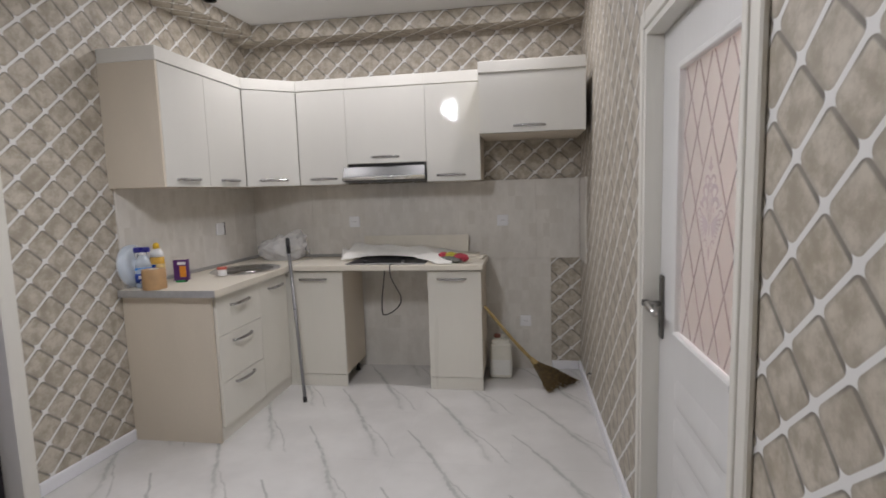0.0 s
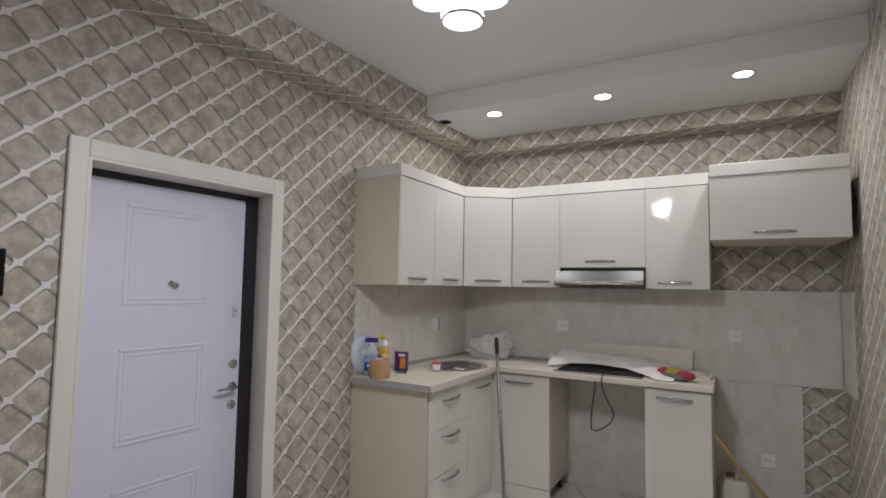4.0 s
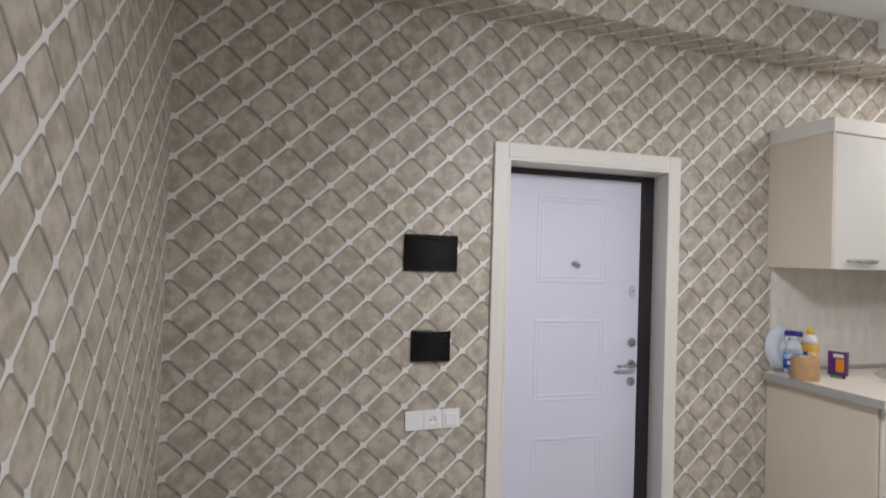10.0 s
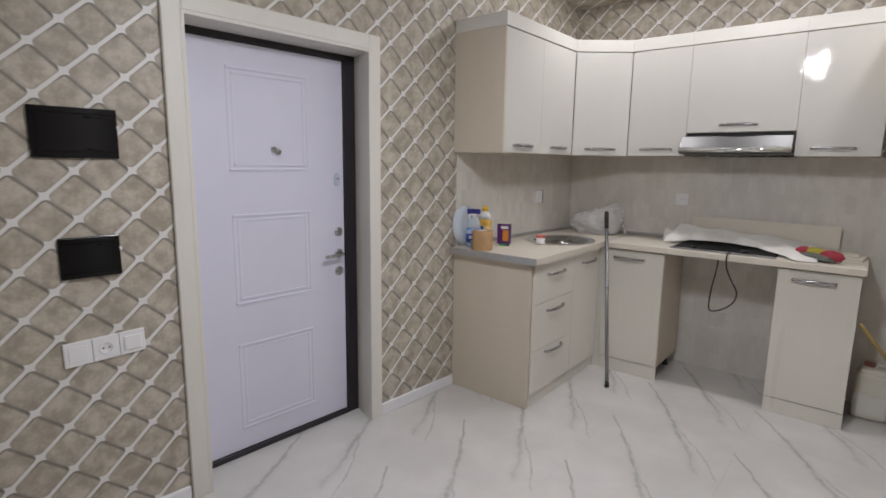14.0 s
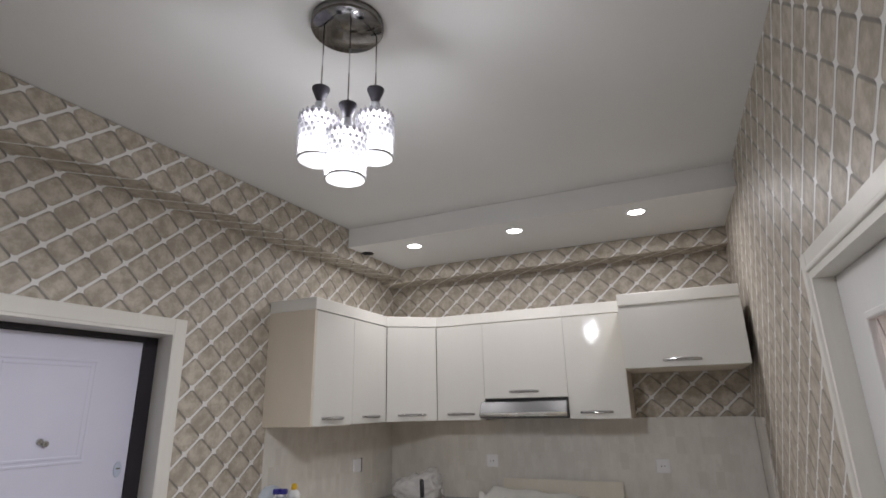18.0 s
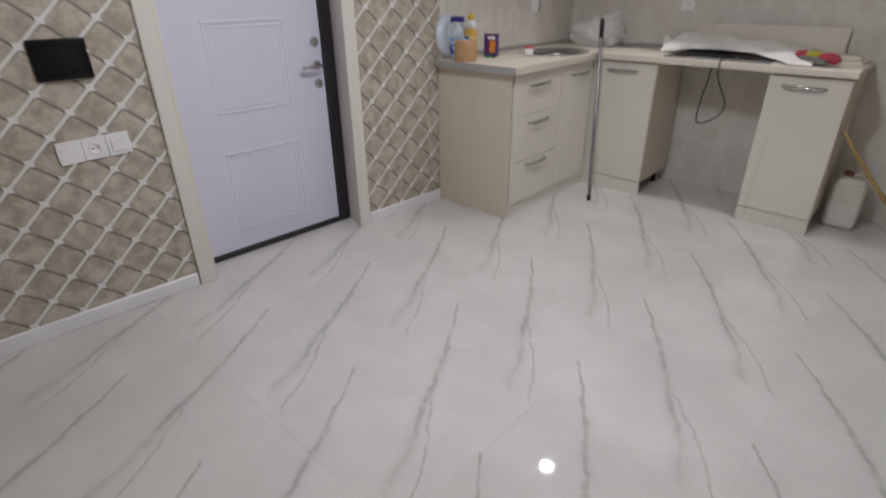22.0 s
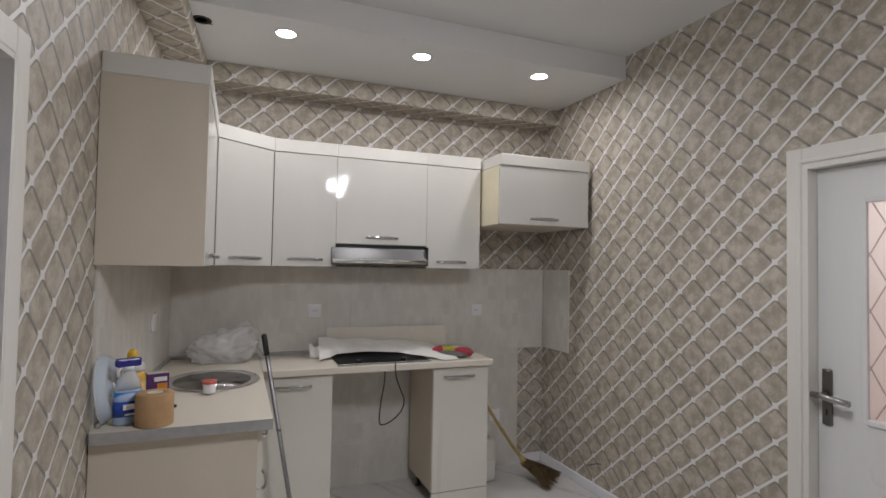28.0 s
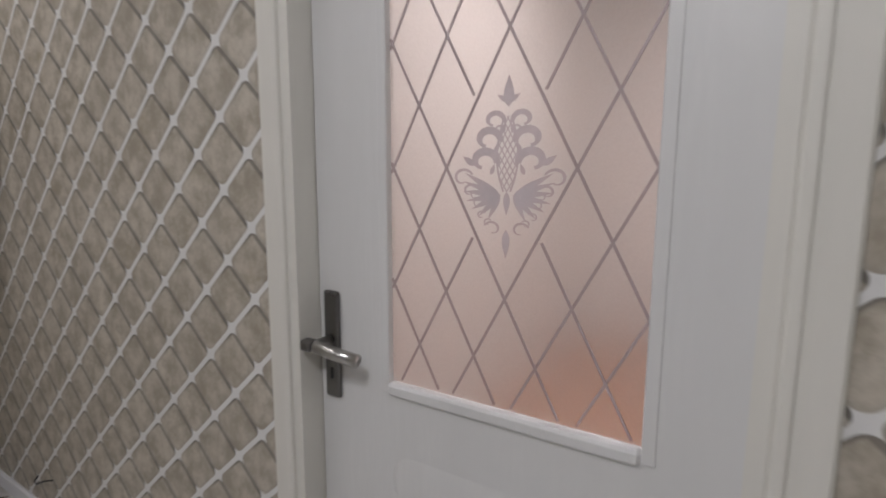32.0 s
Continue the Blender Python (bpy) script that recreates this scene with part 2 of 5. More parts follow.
    hgt = num(nt, "ADD", band, num(nt, "SUBTRACT", num(nt, "MULTIPLY", spot, 0.3), num(nt, "MULTIPLY", falling, 0.5)))
    bump(nt, b, hgt, 0.4, 0.0015)
    return mat


STONE_DARK, STONE_LIGHT, BAND = (0.35, 0.307, 0.243), (0.575, 0.525, 0.445), (0.74, 0.735, 0.72)
PAPER_LEFT = wallpaper("lattice_paper_left", "left", 0.1799, 0.16374, 1.1669, 1.3033)
PAPER_RIGHT = wallpaper("lattice_paper_right", "right", 0.1815, 0.1635, 3.099, 2.0446)
PAPER_BACK = wallpaper("lattice_paper_back", "back", 0.1795, 0.16133, -0.460, 2.5116)
PAPER_END = wallpaper("lattice_paper_end", "end", 0.1800, 0.1637, -3.3126, 1.3033)


TILE_X, TILE_Y = 0.622, 0.606      # floor tiles


def marble_floor():
    """Polished white tile: each one printed with the same grey vein."""
    mat, nodes, links, b = nodes_of("polished_marble_tile")
    nt = mat.node_tree
    pos = place(nt)
    sep = nodes.new("ShaderNodeSeparateXYZ")
    links.new(pos, sep.inputs[0])
    x, y = sep.outputs[0], sep.outputs[1]
    px, py = TILE_X, TILE_Y
    fx = num(nt, "MULTIPLY", num(nt, "FRACT", num(nt, "DIVIDE", num(nt, "ADD", x, 0.355 + 0.09), px)), px)
    fy = num(nt, "MULTIPLY", num(nt, "FRACT", num(nt, "DIVIDE", num(nt, "SUBTRACT", y, 2.100), py)), py)
    col = mix(nt, ramp(nt, noisy(nt, pos, 2.5, 4, 0.6), 0.3, 0.75), (0.60, 0.588, 0.572), (0.685, 0.672, 0.655))
    total = None
    for up in (1, 2):
        d = num(nt, "SUBTRACT", py * up, fy)          # how far below the vein's tip
        s = num(nt, "DIVIDE", d, 0.96)
        # the print repeats from tile to tile, so its wobble does too
        local = nodes.new("ShaderNodeCombineXYZ")
        links.new(fx, local.inputs[0])
        links.new(d, local.inputs[1])
        wob = num(nt, "MULTIPLY", num(nt, "SUBTRACT", noisy(nt, local.outputs[0], 6.0, 4, 0.6), 0.5), 0.07)
        wob = num(nt, "ADD", wob, num(nt, "MULTIPLY", num(nt, "SUBTRACT", noisy(nt, local.outputs[0], 24.0, 3, 0.6), 0.5), 0.012))
        wob = num(nt, "MULTIPLY", wob, ramp(nt, s, 0.0, 0.25, 0.25, 1.0))
        bend = num(nt, "MULTIPLY", num(nt, "MULTIPLY", d, d), -0.155)
        lx = num(nt, "ADD", num(nt, "ADD", num(nt, "MULTIPLY", d, 0.70), bend), num(nt, "ADD", wob, 0.09))
        off = num(nt, "ABSOLUTE", num(nt, "SUBTRACT", fx, lx))
        off = num(nt, "MINIMUM", off, num(nt, "ABSOLUTE", num(nt, "SUBTRACT", num(nt, "ADD", fx, px), lx)))
        width = ramp(nt, s, 0.05, 0.45, 0.011, 0.021)
        core = num(nt, "MULTIPLY", ramp(nt, off, num(nt, "MULTIPLY", width, 0.15), width, 1.0, 0.0), ramp(nt, s, 0.55, 0.9, 1.0, 0.55))
        # the lower half forks into two strands
        fork = num(nt, "MULTIPLY", ramp(nt, s, 0.40, 1.0), 0.095)
        gap = num(nt, "SUBTRACT", fx, num(nt, "ADD", lx, fork))
        off2 = num(nt, "MINIMUM", num(nt, "ABSOLUTE", gap), num(nt, "ABSOLUTE", num(nt, "ADD", gap, px)))
        strand = num(nt, "MULTIPLY", ramp(nt, off2, 0.001, 0.010, 0.8, 0.0), ramp(nt, s, 0.42, 0.55))
        halo = num(nt, "MULTIPLY", ramp(nt, off, 0.0, 0.05, 0.30, 0.0), ramp(nt, s, 0.1, 0.5))
        one = num(nt, "MAXIMUM", num(nt, "MAXIMUM", core, strand), halo)
        one = num(nt, "MULTIPLY", one, num(nt, "MULTIPLY", ramp(nt, s, 0.0, 0.012), ramp(nt, s, 0.93, 1.0, 1.0, 0.0)))
        total = one if total is None else num(nt, "MAXIMUM", total, one)
    patch = ramp(nt, noisy(nt, pos, 9, 4, 0.7), 0.3, 0.6, 0.42, 1.0)
    col = mix(nt, num(nt, "MULTIPLY", num(nt, "MULTIPLY", total, patch), 0.70), col, (0.325, 0.33, 0.315))
    info = nodes.new("ShaderNodeObjectInfo")
    col = mix(nt, num(nt, "MULTIPLY", info.outputs["Random"], 0.06), col, (0.5, 0.49, 0.48))
    links.new(col, b.inputs["Base Color"])
    links.new(ramp(nt, noisy(nt, pos, 3.5, 5, 0.65), 0.3, 0.8, 0.03, 0.075), b.inputs["Roughness"])
    bump(nt, b, noisy(nt, pos, 2.0, 2, 0.5), 0.02, 0.004)
    return mat


def backsplash():
    """Pale grey-beige stone tile with soft vertical weathering."""
    mat, nodes, links, b = nodes_of("pale_stone_tile")
    nt = mat.node_tree
    pos = place(nt)
    a = noisy(nt, pos, 7, 5, 0.65, (1, 1, 0.55))
    c = noisy(nt, pos, 30, 3, 0.6, (1, 1, 0.5))
    col = mix(nt, ramp(nt, a, 0.3, 0.7), (0.635, 0.607, 0.558), (0.725, 0.697, 0.648))
    col = mix(nt, ramp(nt, c, 0.55, 0.75, 0.0, 0.3), col, (0.55, 0.512, 0.455))
    # printed patches, upright and soft-edged
    sep = nodes.new("ShaderNodeSeparateXYZ")
    links.new(pos, sep.inputs[0])
    jit = num(nt, "MULTIPLY", num(nt, "SUBTRACT", noisy(nt, pos, 40, 2, 0.6), 0.5), 0.022)
    for wide, high, seed, much in ((0.052, 0.105, 3.7, 0.30), (0.031, 0.060, 9.1, 0.16)):
        cell = nodes.new("ShaderNodeCombineXYZ")
        u = num(nt, "ADD", num(nt, "ADD", sep.outputs[0], sep.outputs[1]), jit)
        links.new(num(nt, "FLOOR", num(nt, "DIVIDE", u, wide)), cell.inputs[0])
        links.new(num(nt, "FLOOR", num(nt, "DIVIDE", num(nt, "ADD", sep.outputs[2], jit), high)), cell.inputs[1])
        cell.inputs[2].default_value = seed
        white = nodes.new("ShaderNodeTexWhiteNoise")
        links.new(cell.outputs[0], white.inputs[0])
        some = num(nt, "MULTIPLY", ramp(nt, white.outputs[0], 0.6, 1.0), ramp(nt, a, 0.35, 0.6, 0.25, 1.0))
        col = mix(nt, num(nt, "MULTIPLY", some, much), col, (0.49, 0.452, 0.39))
    links.new(col, b.inputs["Base Color"])
    b.inputs["Roughness"].default_value = 0.42
    bump(nt, b, c, 0.08, 0.001)
    return mat


FLOOR_TILE = marble_floor()
STONE_TILE = backsplash()
CEILING = surface("white_ceiling_paint", (0.75, 0.75, 0.74), 0.7, var=0.02, scale=1.5, grain=120, relief=0.05)
TRIM = surface("cream_door_casing", (0.71, 0.69, 0.635), 0.42, var=0.035, scale=5, grain=60, stretch=(1, 1, 0.15))
SKIRT = surface("white_plastic_skirting", (0.80, 0.80, 0.83), 0.35, var=0.03)
LEAF_WHITE = surface("white_foil_door", (0.675, 0.67, 0.785), 0.4, var=0.02, scale=3, grain=200, relief=0.03)
FRAME_BLACK = surface("dark_brown_steel_frame", (0.020, 0.017, 0.022), 0.5, var=0.15)
GLOSS = surface("glossy_cream_front", (0.655, 0.645, 0.605), 0.6, var=0.012, scale=4, grain=90, stretch=(1, 1, 0.1), coat=0.6, spec=0.05)
GLOSS_DULL = surface("cream_drawer_front", (0.725, 0.70, 0.63), 0.3, var=0.014, scale=4, grain=90, stretch=(1, 1, 0.1), coat=0.35)
BEIGE = surface("beige_wood_board", (0.625, 0.555, 0.455), 0.5, var=0.028, scale=5, grain=150, stretch=(1, 1, 0.3))
CORNICE = surface("white_cornice_board", (0.71, 0.695, 0.65), 0.35, var=0.025)
# carcass colour darkened so the seams between fronts look shaded
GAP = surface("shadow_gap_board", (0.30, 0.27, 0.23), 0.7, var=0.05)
WORKTOP = surface("cream_marbled_worktop", (0.69, 0.64, 0.55), 0.5, var=0.03, scale=9, grain=60)
EDGE_GREY = surface("brushed_grey_edging", (0.46, 0.46, 0.46), 0.35, 0.5, var=0.08, scale=30)
CHROME = surface("chrome", (0.55, 0.55, 0.56), 0.1, 1.0, var=0.04)
POLISHED = surface("polished_steel", (0.85, 0.85, 0.85), 0.08, 1.0, var=0.03)
STEEL = surface("brushed_steel", (0.25, 0.25, 0.255), 0.45, 0.75, var=0.08, scale=4, grain=120, stretch=(0.05, 1, 1))
GUNMETAL = surface("dark_nickel_handle", (0.20, 0.195, 0.19), 0.3, 1.0, var=0.1)
FUSE_BLACK = surface("black_fuse_box_plastic", (0.004, 0.004, 0.005), 0.22, var=0.05, spec=0.35)
BLACK_GLOSS = surface("black_gloss_plastic", (0.004, 0.004, 0.005), 0.55, var=0.05, spec=0.1)
BLACK = surface("black_rubber_and_gaps", (0.016, 0.016, 0.018), 0.5, var=0.1)
WHITE_PLASTIC = surface("white_switch_plastic", (0.82, 0.82, 0.83), 0.3, var=0.02)
LOCK_PALE = surface("pale_blue_plastic", (0.50, 0.55, 0.66), 0.4, var=0.05)
DOOR_PAINT = surface("white_painted_door", (0.69, 0.685, 0.675), 0.34, var=0.03, scale=6, grain=80, stretch=(1, 1, 0.12), relief=0.05)
WOOD_SILL = surface("reddish_wood_threshold", (0.30, 0.115, 0.055), 0.45, var=0.3, scale=9, grain=60, stretch=(1, 0.12, 1))
LED = glowing("led_panel", (1.0, 0.98, 0.95), 14.0)
ALU = surface("brushed_aluminium_tube", (0.33, 0.33, 0.345), 0.42, 1.0, var=0.08)
STRAW = surface("broom_straw", (0.17, 0.115, 0.05), 0.8, var=0.45, scale=40, grain=200)
BAMBOO = surface("yellow_bamboo", (0.41, 0.295, 0.115), 0.45, var=0.18, scale=20)
PAPER = surface("white_wrapping_paper", (0.84, 0.825, 0.785), 0.6, var=0.04, scale=10)
BOARD = surface("cream_offcut_board", (0.70, 0.655, 0.56), 0.5, var=0.05)
KRAFT = surface("tan_paper_roll", (0.48, 0.30, 0.15), 0.7, var=0.1, scale=20)
BLUE = surface("blue_plastic", (0.02, 0.09, 0.42), 0.25, var=0.1)
NAVY = surface("navy_plastic_cap", (0.03, 0.03, 0.24), 0.3, var=0.1)
YELLOW = surface("yellow_plastic", (0.75, 0.47, 0.03), 0.35, var=0.1)
PURPLE = surface("purple_carton", (0.10, 0.025, 0.16), 0.4, var=0.1)
ORANGE = surface("orange_print", (0.75, 0.28, 0.03), 0.45, var=0.15, scale=40)
GREEN = surface("green_plastic", (0.03, 0.28, 0.08), 0.35, var=0.1)
RED = surface("red_cloth", (0.38, 0.04, 0.065), 0.8, var=0.2, scale=40)
CLOTH_YELLOW = surface("yellow_green_cloth", (0.42, 0.37, 0.05), 0.8, var=0.2, scale=40)
CLOTH_GREY = surface("grey_cloth", (0.14, 0.145, 0.13), 0.8, var=0.2, scale=40)
JERRY = surface("milky_plastic", (0.70, 0.68, 0.60), 0.35, var=0.05)


def clear_plastic(name, col, rough=0.12, alpha=0.25):
    mat, nodes, links, b = nodes_of(name)
    b.inputs["Base Color"].default_value = (*col, 1)
    b.inputs["Roughness"].default_value = rough
    b.inputs["Alpha"].default_value = alpha
    return mat


CLEAR = clear_plastic("clear_plastic", (0.76, 0.85, 0.95), 0.1, 0.5)
FILM = clear_plastic("crumpled_clear_film", (0.82, 0.82, 0.82), 0.22, 0.5)


# ---- light ----
world = bpy.data.worlds.new("room_dark")
scene.world = world
world.use_nodes = True
world.node_tree.nodes["Background"].inputs[0].default_value = (0.5, 0.5, 0.52, 1)
world.node_tree.nodes["Background"].inputs[1].default_value = 0.02

PENDANT = (-0.52, 1.705)
BULBS = ((-0.050, -0.062, 2.326), (0.045, -0.046, 2.250), (0.076, 0.068, 2.364))   # foot of each shade, from the pendant's middle
SPOTS = ((-1.285, 3.72), (-0.528, 3.72), (0.255, 3.715))


def lamp(name, kind, energy, at, color=(1, 1, 1), size=0.05, aim=None):
    data = bpy.data.lights.new(name, kind)
    data.energy, data.color = energy, color
    if kind == "AREA":
        data.shape, data.size = "DISK", size
        data.spread = radians(160)
    else:
        data.shadow_soft_size = size
    ob = new(name, data)
    ob.matrix_basis = look(at, aim) if aim else pose(*at)
    return ob


for dx, dy, z in BULBS:
    lamp("pendant_bulb", "POINT", 30, (PENDANT[0] + dx, PENDANT[1] + dy, z + 0.07), (0.945, 0.945, 1.0), 0.04)
    # the open mouth of the shade throws most of the light down
    mouth = lamp("pendant_mouth", "AREA", 11, (PENDANT[0] + dx, PENDANT[1] + dy, z - 0.004), (0.945, 0.945, 1.0), 0.11, (PENDANT[0] + dx, PENDANT[1] + dy, 0))
    mouth.data.spread = radians(180)
for sx, sy in SPOTS:
    spot = lamp("spot_lamp", "AREA", 7.6, (sx, sy, ZS - 0.012), (0.99, 0.955, 0.985), 0.10, (sx, sy, 0))
    spot.data.spread = radians(180)

# ---- structure ----
E0, E1, EZ = 1.454, 2.358, 1.98     # entrance opening: from, to, height
D0, D1, DZ = 1.564, 2.421, 1.976       # inner door opening


def wall_with_door(name, x0, x1, d0, d1, dz, mat):
    bm = bmesh.new()
    box(bm, x0, x1, YF - T, d0, 0, ZC)
    box(bm, x0, x1, d1, YB + T, 0, ZC)
    box(bm, x0, x1, d0, d1, dz, ZC)
    return solo(name, bm, mat, kind="structure", label="wall papered with a beige and white diamond lattice", category="wall")


wall_with_door("wall_left", XL - 0.25, XL, E0, E1 + 0.05, EZ, PAPER_LEFT).matrix_basis = ASKEW
wall_with_door("wall_right", XR, XR + T, D0, D1, DZ, PAPER_RIGHT).matrix_basis = ASKEW_R
solo("wall_back", boxed(XL - 0.3, XR, YB, YB + T, 0, ZC), PAPER_BACK, "kitchen wall papered with a beige and white diamond lattice", "wall", kind="structure")
solo("wall_end", boxed(XL - 0.4, XR + 0.2, YF - T, YF, 0, ZC), PAPER_END, "end wall papered with a beige and white diamond lattice", "wall", kind="structure")
solo("ceiling", boxed(XL - 0.5, XR + 0.35, YF - T, YB + T, ZC, ZC + 0.1), CEILING, "white painted plaster ceiling", "ceiling", kind="structure")
solo("ceiling_lower", boxed(XL - 0.05, XR + 0.04, YS, YB, ZS, ZC - 0.002), CEILING, "lower white ceiling over the kitchen", "ceiling", kind="structure")
solo("beam_back", boxed(XL + 0.05, XR + 0.012, YB - 0.19, YB, ZB, ZS - 0.002, bevel=0.004), PAPER_BACK, "papered boxed-in beam under the ceiling", "beam", kind="structure")
solo("beam_left", boxed(XL, XL + 0.19, YF - 0.05, YB + 0.05, 2.632, ZC - 0.002, bevel=0.004), PAPER_LEFT, "papered boxed-in beam along the wall top", "beam", kind="structure", m=ASKEW)

# ---- tiled kitchen wall ----
def tile(parent, bm, label=""):
    return part("tile", bm, STONE_TILE, parent, label)


splash = thing("wall_tiles", "pale grey stone tiles behind the worktop", "tiles", kind="structure")
tx = [XL + 0.012, -1.36, -0.76, -0.16, 0.44, XR - 0.012]
for a, b in zip(tx, tx[1:]):
    tile(splash, boxed(a + 0.0002, b - 0.0002, YB - 0.018, YB, 0.885, 1.49, bevel=0.0008))
lx = [XL + 0.012, -1.36, -0.76, -0.16, 0.20, 0.55]
for a, b in zip(lx, lx[1:]):
    for z0, z1 in ((0.0, 0.285), (0.285, 0.885)):
        tile(splash, boxed(a + 0.0002, b - 0.0002, YB - 0.010, YB, z0 + 0.0002, z1 - 0.0002, bevel=0.0004))
for a, b in ((3.05, 3.45), (3.45, 4.05), (4.05, YB - 0.019)):
    tile(splash, boxed(XL, XL + 0.011, a + 0.0002, b - 0.0002, 0.885, 1.49, bevel=0.0004)).matrix_basis = ASKEW
tile(splash, boxed(XR - 0.011, XR, 4.115, YB - 0.019, 0.885, 1.49, bevel=0.0012)).matrix_basis = ASKEW_R

# ---- skirting and casings ----
def skirting(name, pts, m=None):
    bm = bmesh.new()
    for x0, x1, y0, y1 in pts:
        box(bm, x0, x1, y0, y1, 0, 0.068, bevel=0.004)
    return solo(name, bm, SKIRT, "white plastic skirting board along the wall", "skirting", kind="structure", m=m)


skirting("baseboard_left", [(XL, XL + 0.016, YF + 0.017, E0 - 0.078), (XL, XL + 0.016, E1 + 0.073, 3.034)], ASKEW)
skirting("baseboard_right", [(XR - 0.016, XR, YF + 0.017, D0 - 0.078), (XR - 0.016, XR, D1 + 0.078, YB - 0.012)], ASKEW_R)
skirting("baseboard_end", [(XL - 0.17, XR + 0.12, YF, YF + 0.016)])
skirting("baseboard_back", [(0.552, XR - 0.017, YB - 0.016, YB)])


def entrance():
    door = thing("door_entrance", "closed white embossed steel entrance door in a dark frame", "door", kind="structure")
    door.matrix_basis = ASKEW
    w = 0.072
    x = XL + 0.018
    for name, b in (("casing", boxed(XL, x, E0 - w, E0, 0, EZ + w, bevel=0.004)), ("casing", boxed(XL, x, E1, E1 + w, 0, EZ + w, bevel=0.004)),
                    ("casing", boxed(XL, x, E0, E1, EZ, EZ + w, bevel=0.004))):
        part(name, b, TRIM, door, "cream casing")
    rx = XL - 0.155
    part("reveal", boxed(rx, x - 0.001, E0 - 0.001, E0 + 0.012, 0, EZ), TRIM, door)
    part("reveal", prism([(rx, E1 + 0.036), (x - 0.002, E1 - 0.004), (x - 0.002, E1 + 0.049), (rx, E1 + 0.049)], 0, EZ + 0.001), TRIM, door)
    part("reveal", boxed(rx, x - 0.003, E0 + 0.012, E1 + 0.05, EZ - 0.012, EZ + 0.003), TRIM, door)
    f = 0.05
    bm = bmesh.new()
    box(bm, rx - 0.06, rx + 0.002, E0, E0 + f, 0, EZ, bevel=0.003)
    box(bm, rx - 0.06, rx + 0.002, E1 - 0.036, E1 + 0.05, 0, EZ, bevel=0.003)
    box(bm, rx - 0.06, rx + 0.002, E0 + f, E1 - 0.036, EZ - 0.04, EZ, bevel=0.003)
    box(bm, rx - 0.06, rx + 0.004, E0 + f, E1 - 0.036, 0, 0.028, bevel=0.003)
    part("frame", bm, FRAME_BLACK, door, "dark brown steel frame")
    y0, y1, z0, z1 = E0 + f - 0.012, E1 - 0.038, 0.03, EZ - 0.042
    xf = rx - 0.008
    leaf = part("leaf", boxed(xf - 0.06, xf, y0, y1, z0, z1, bevel=0.003), LEAF_WHITE, door, "white embossed leaf")
    # three raised fields, each with a rounded double rim
    def rim(ya, yb, za, zb):
        bm = bmesh.new()
        for o, h in ((0.0, 0.0062), (0.022, 0.0042)):
            a, b, c, d = ya + o, yb - o, za + o, zb - o
            k = 0.006
            for q, hh in (((a, b, c, c + 2 * k), h), ((a, b, d - 2 * k, d), h), ((a, a + 2 * k, c + 2 * k, d - 2 * k), h * 0.24), ((b - 2 * k, b, c + 2 * k, d - 2 * k), h * 0.24)):
                box(bm, xf - 0.003, xf + hh, q[0], q[1], q[2], q[3], bevel=0.0018, seg=2)
        return bm
    for za, zb in ((1.377, 1.834), (0.753, 1.179), (0.133, 0.56)):
        part("moulding", rim(1.697, 2.109, za, zb), LEAF_WHITE, leaf)
    turn = Matrix.Rotation(radians(90), 4, "Y")
    part("peephole", lathe([(0.014, 0), (0.014, 0.008), (0.010, 0.012), (0.006, 0.010), (0.0, 0.010)], 20, Matrix.Translation((xf, 1.916, 1.478)) @ turn), CHROME, leaf, "round chrome peephole")
    part("peephole_cover", lathe([(0.0145, 0), (0.0145, 0.004), (0.012, 0.006), (0.0, 0.006)], 20, Matrix.Translation((xf + 0.008, 1.936, 1.468)) @ turn), CHROME, leaf, "swung-aside peephole cover")
    for z, r, n in ((1.053, 0.025, "lock_rosette"), (0.839, 0.025, "lock_rosette"), (0.935, 0.025, "handle_rosette")):
        part(n, lathe([(r, 0), (r, 0.006), (r * 0.8, 0.012), (r * 0.4, 0.012), (0.0, 0.011)], 24, Matrix.Translation((xf, 2.278, z)) @ turn), CHROME, leaf, "round chrome rosette")
    part("lock_cover", prism([(2.276 + 0.019 * math.cos(a * math.pi / 8), 0.036 * math.sin(a * math.pi / 8)) for a in range(16)], 0, 0.006, m=Matrix.Translation((xf, 0, 1.331)) @ Matrix(((0, 0, 1, 0), (1, 0, 0, 0), (0, 1, 0, 0), (0, 0, 0, 1)))), LOCK_PALE, leaf, "oval pale blue-grey lock cover")
    part("lock_slot", boxed(xf + 0.006, xf + 0.0072, 2.268, 2.286, 1.332, 1.338, bevel=0.0005), GUNMETAL, leaf, "short dark slot")
    lever = tube([(xf + 0.012, 2.278, 0.935), (xf + 0.045, 2.278, 0.935), (xf + 0.052, 2.266, 0.935), (xf + 0.052, 2.21, 0.934), (xf + 0.050, 2.165, 0.932)], 0.009, 12)
    part("lever", lever, CHROME, leaf, "chrome lever handle")
    return door


entrance()


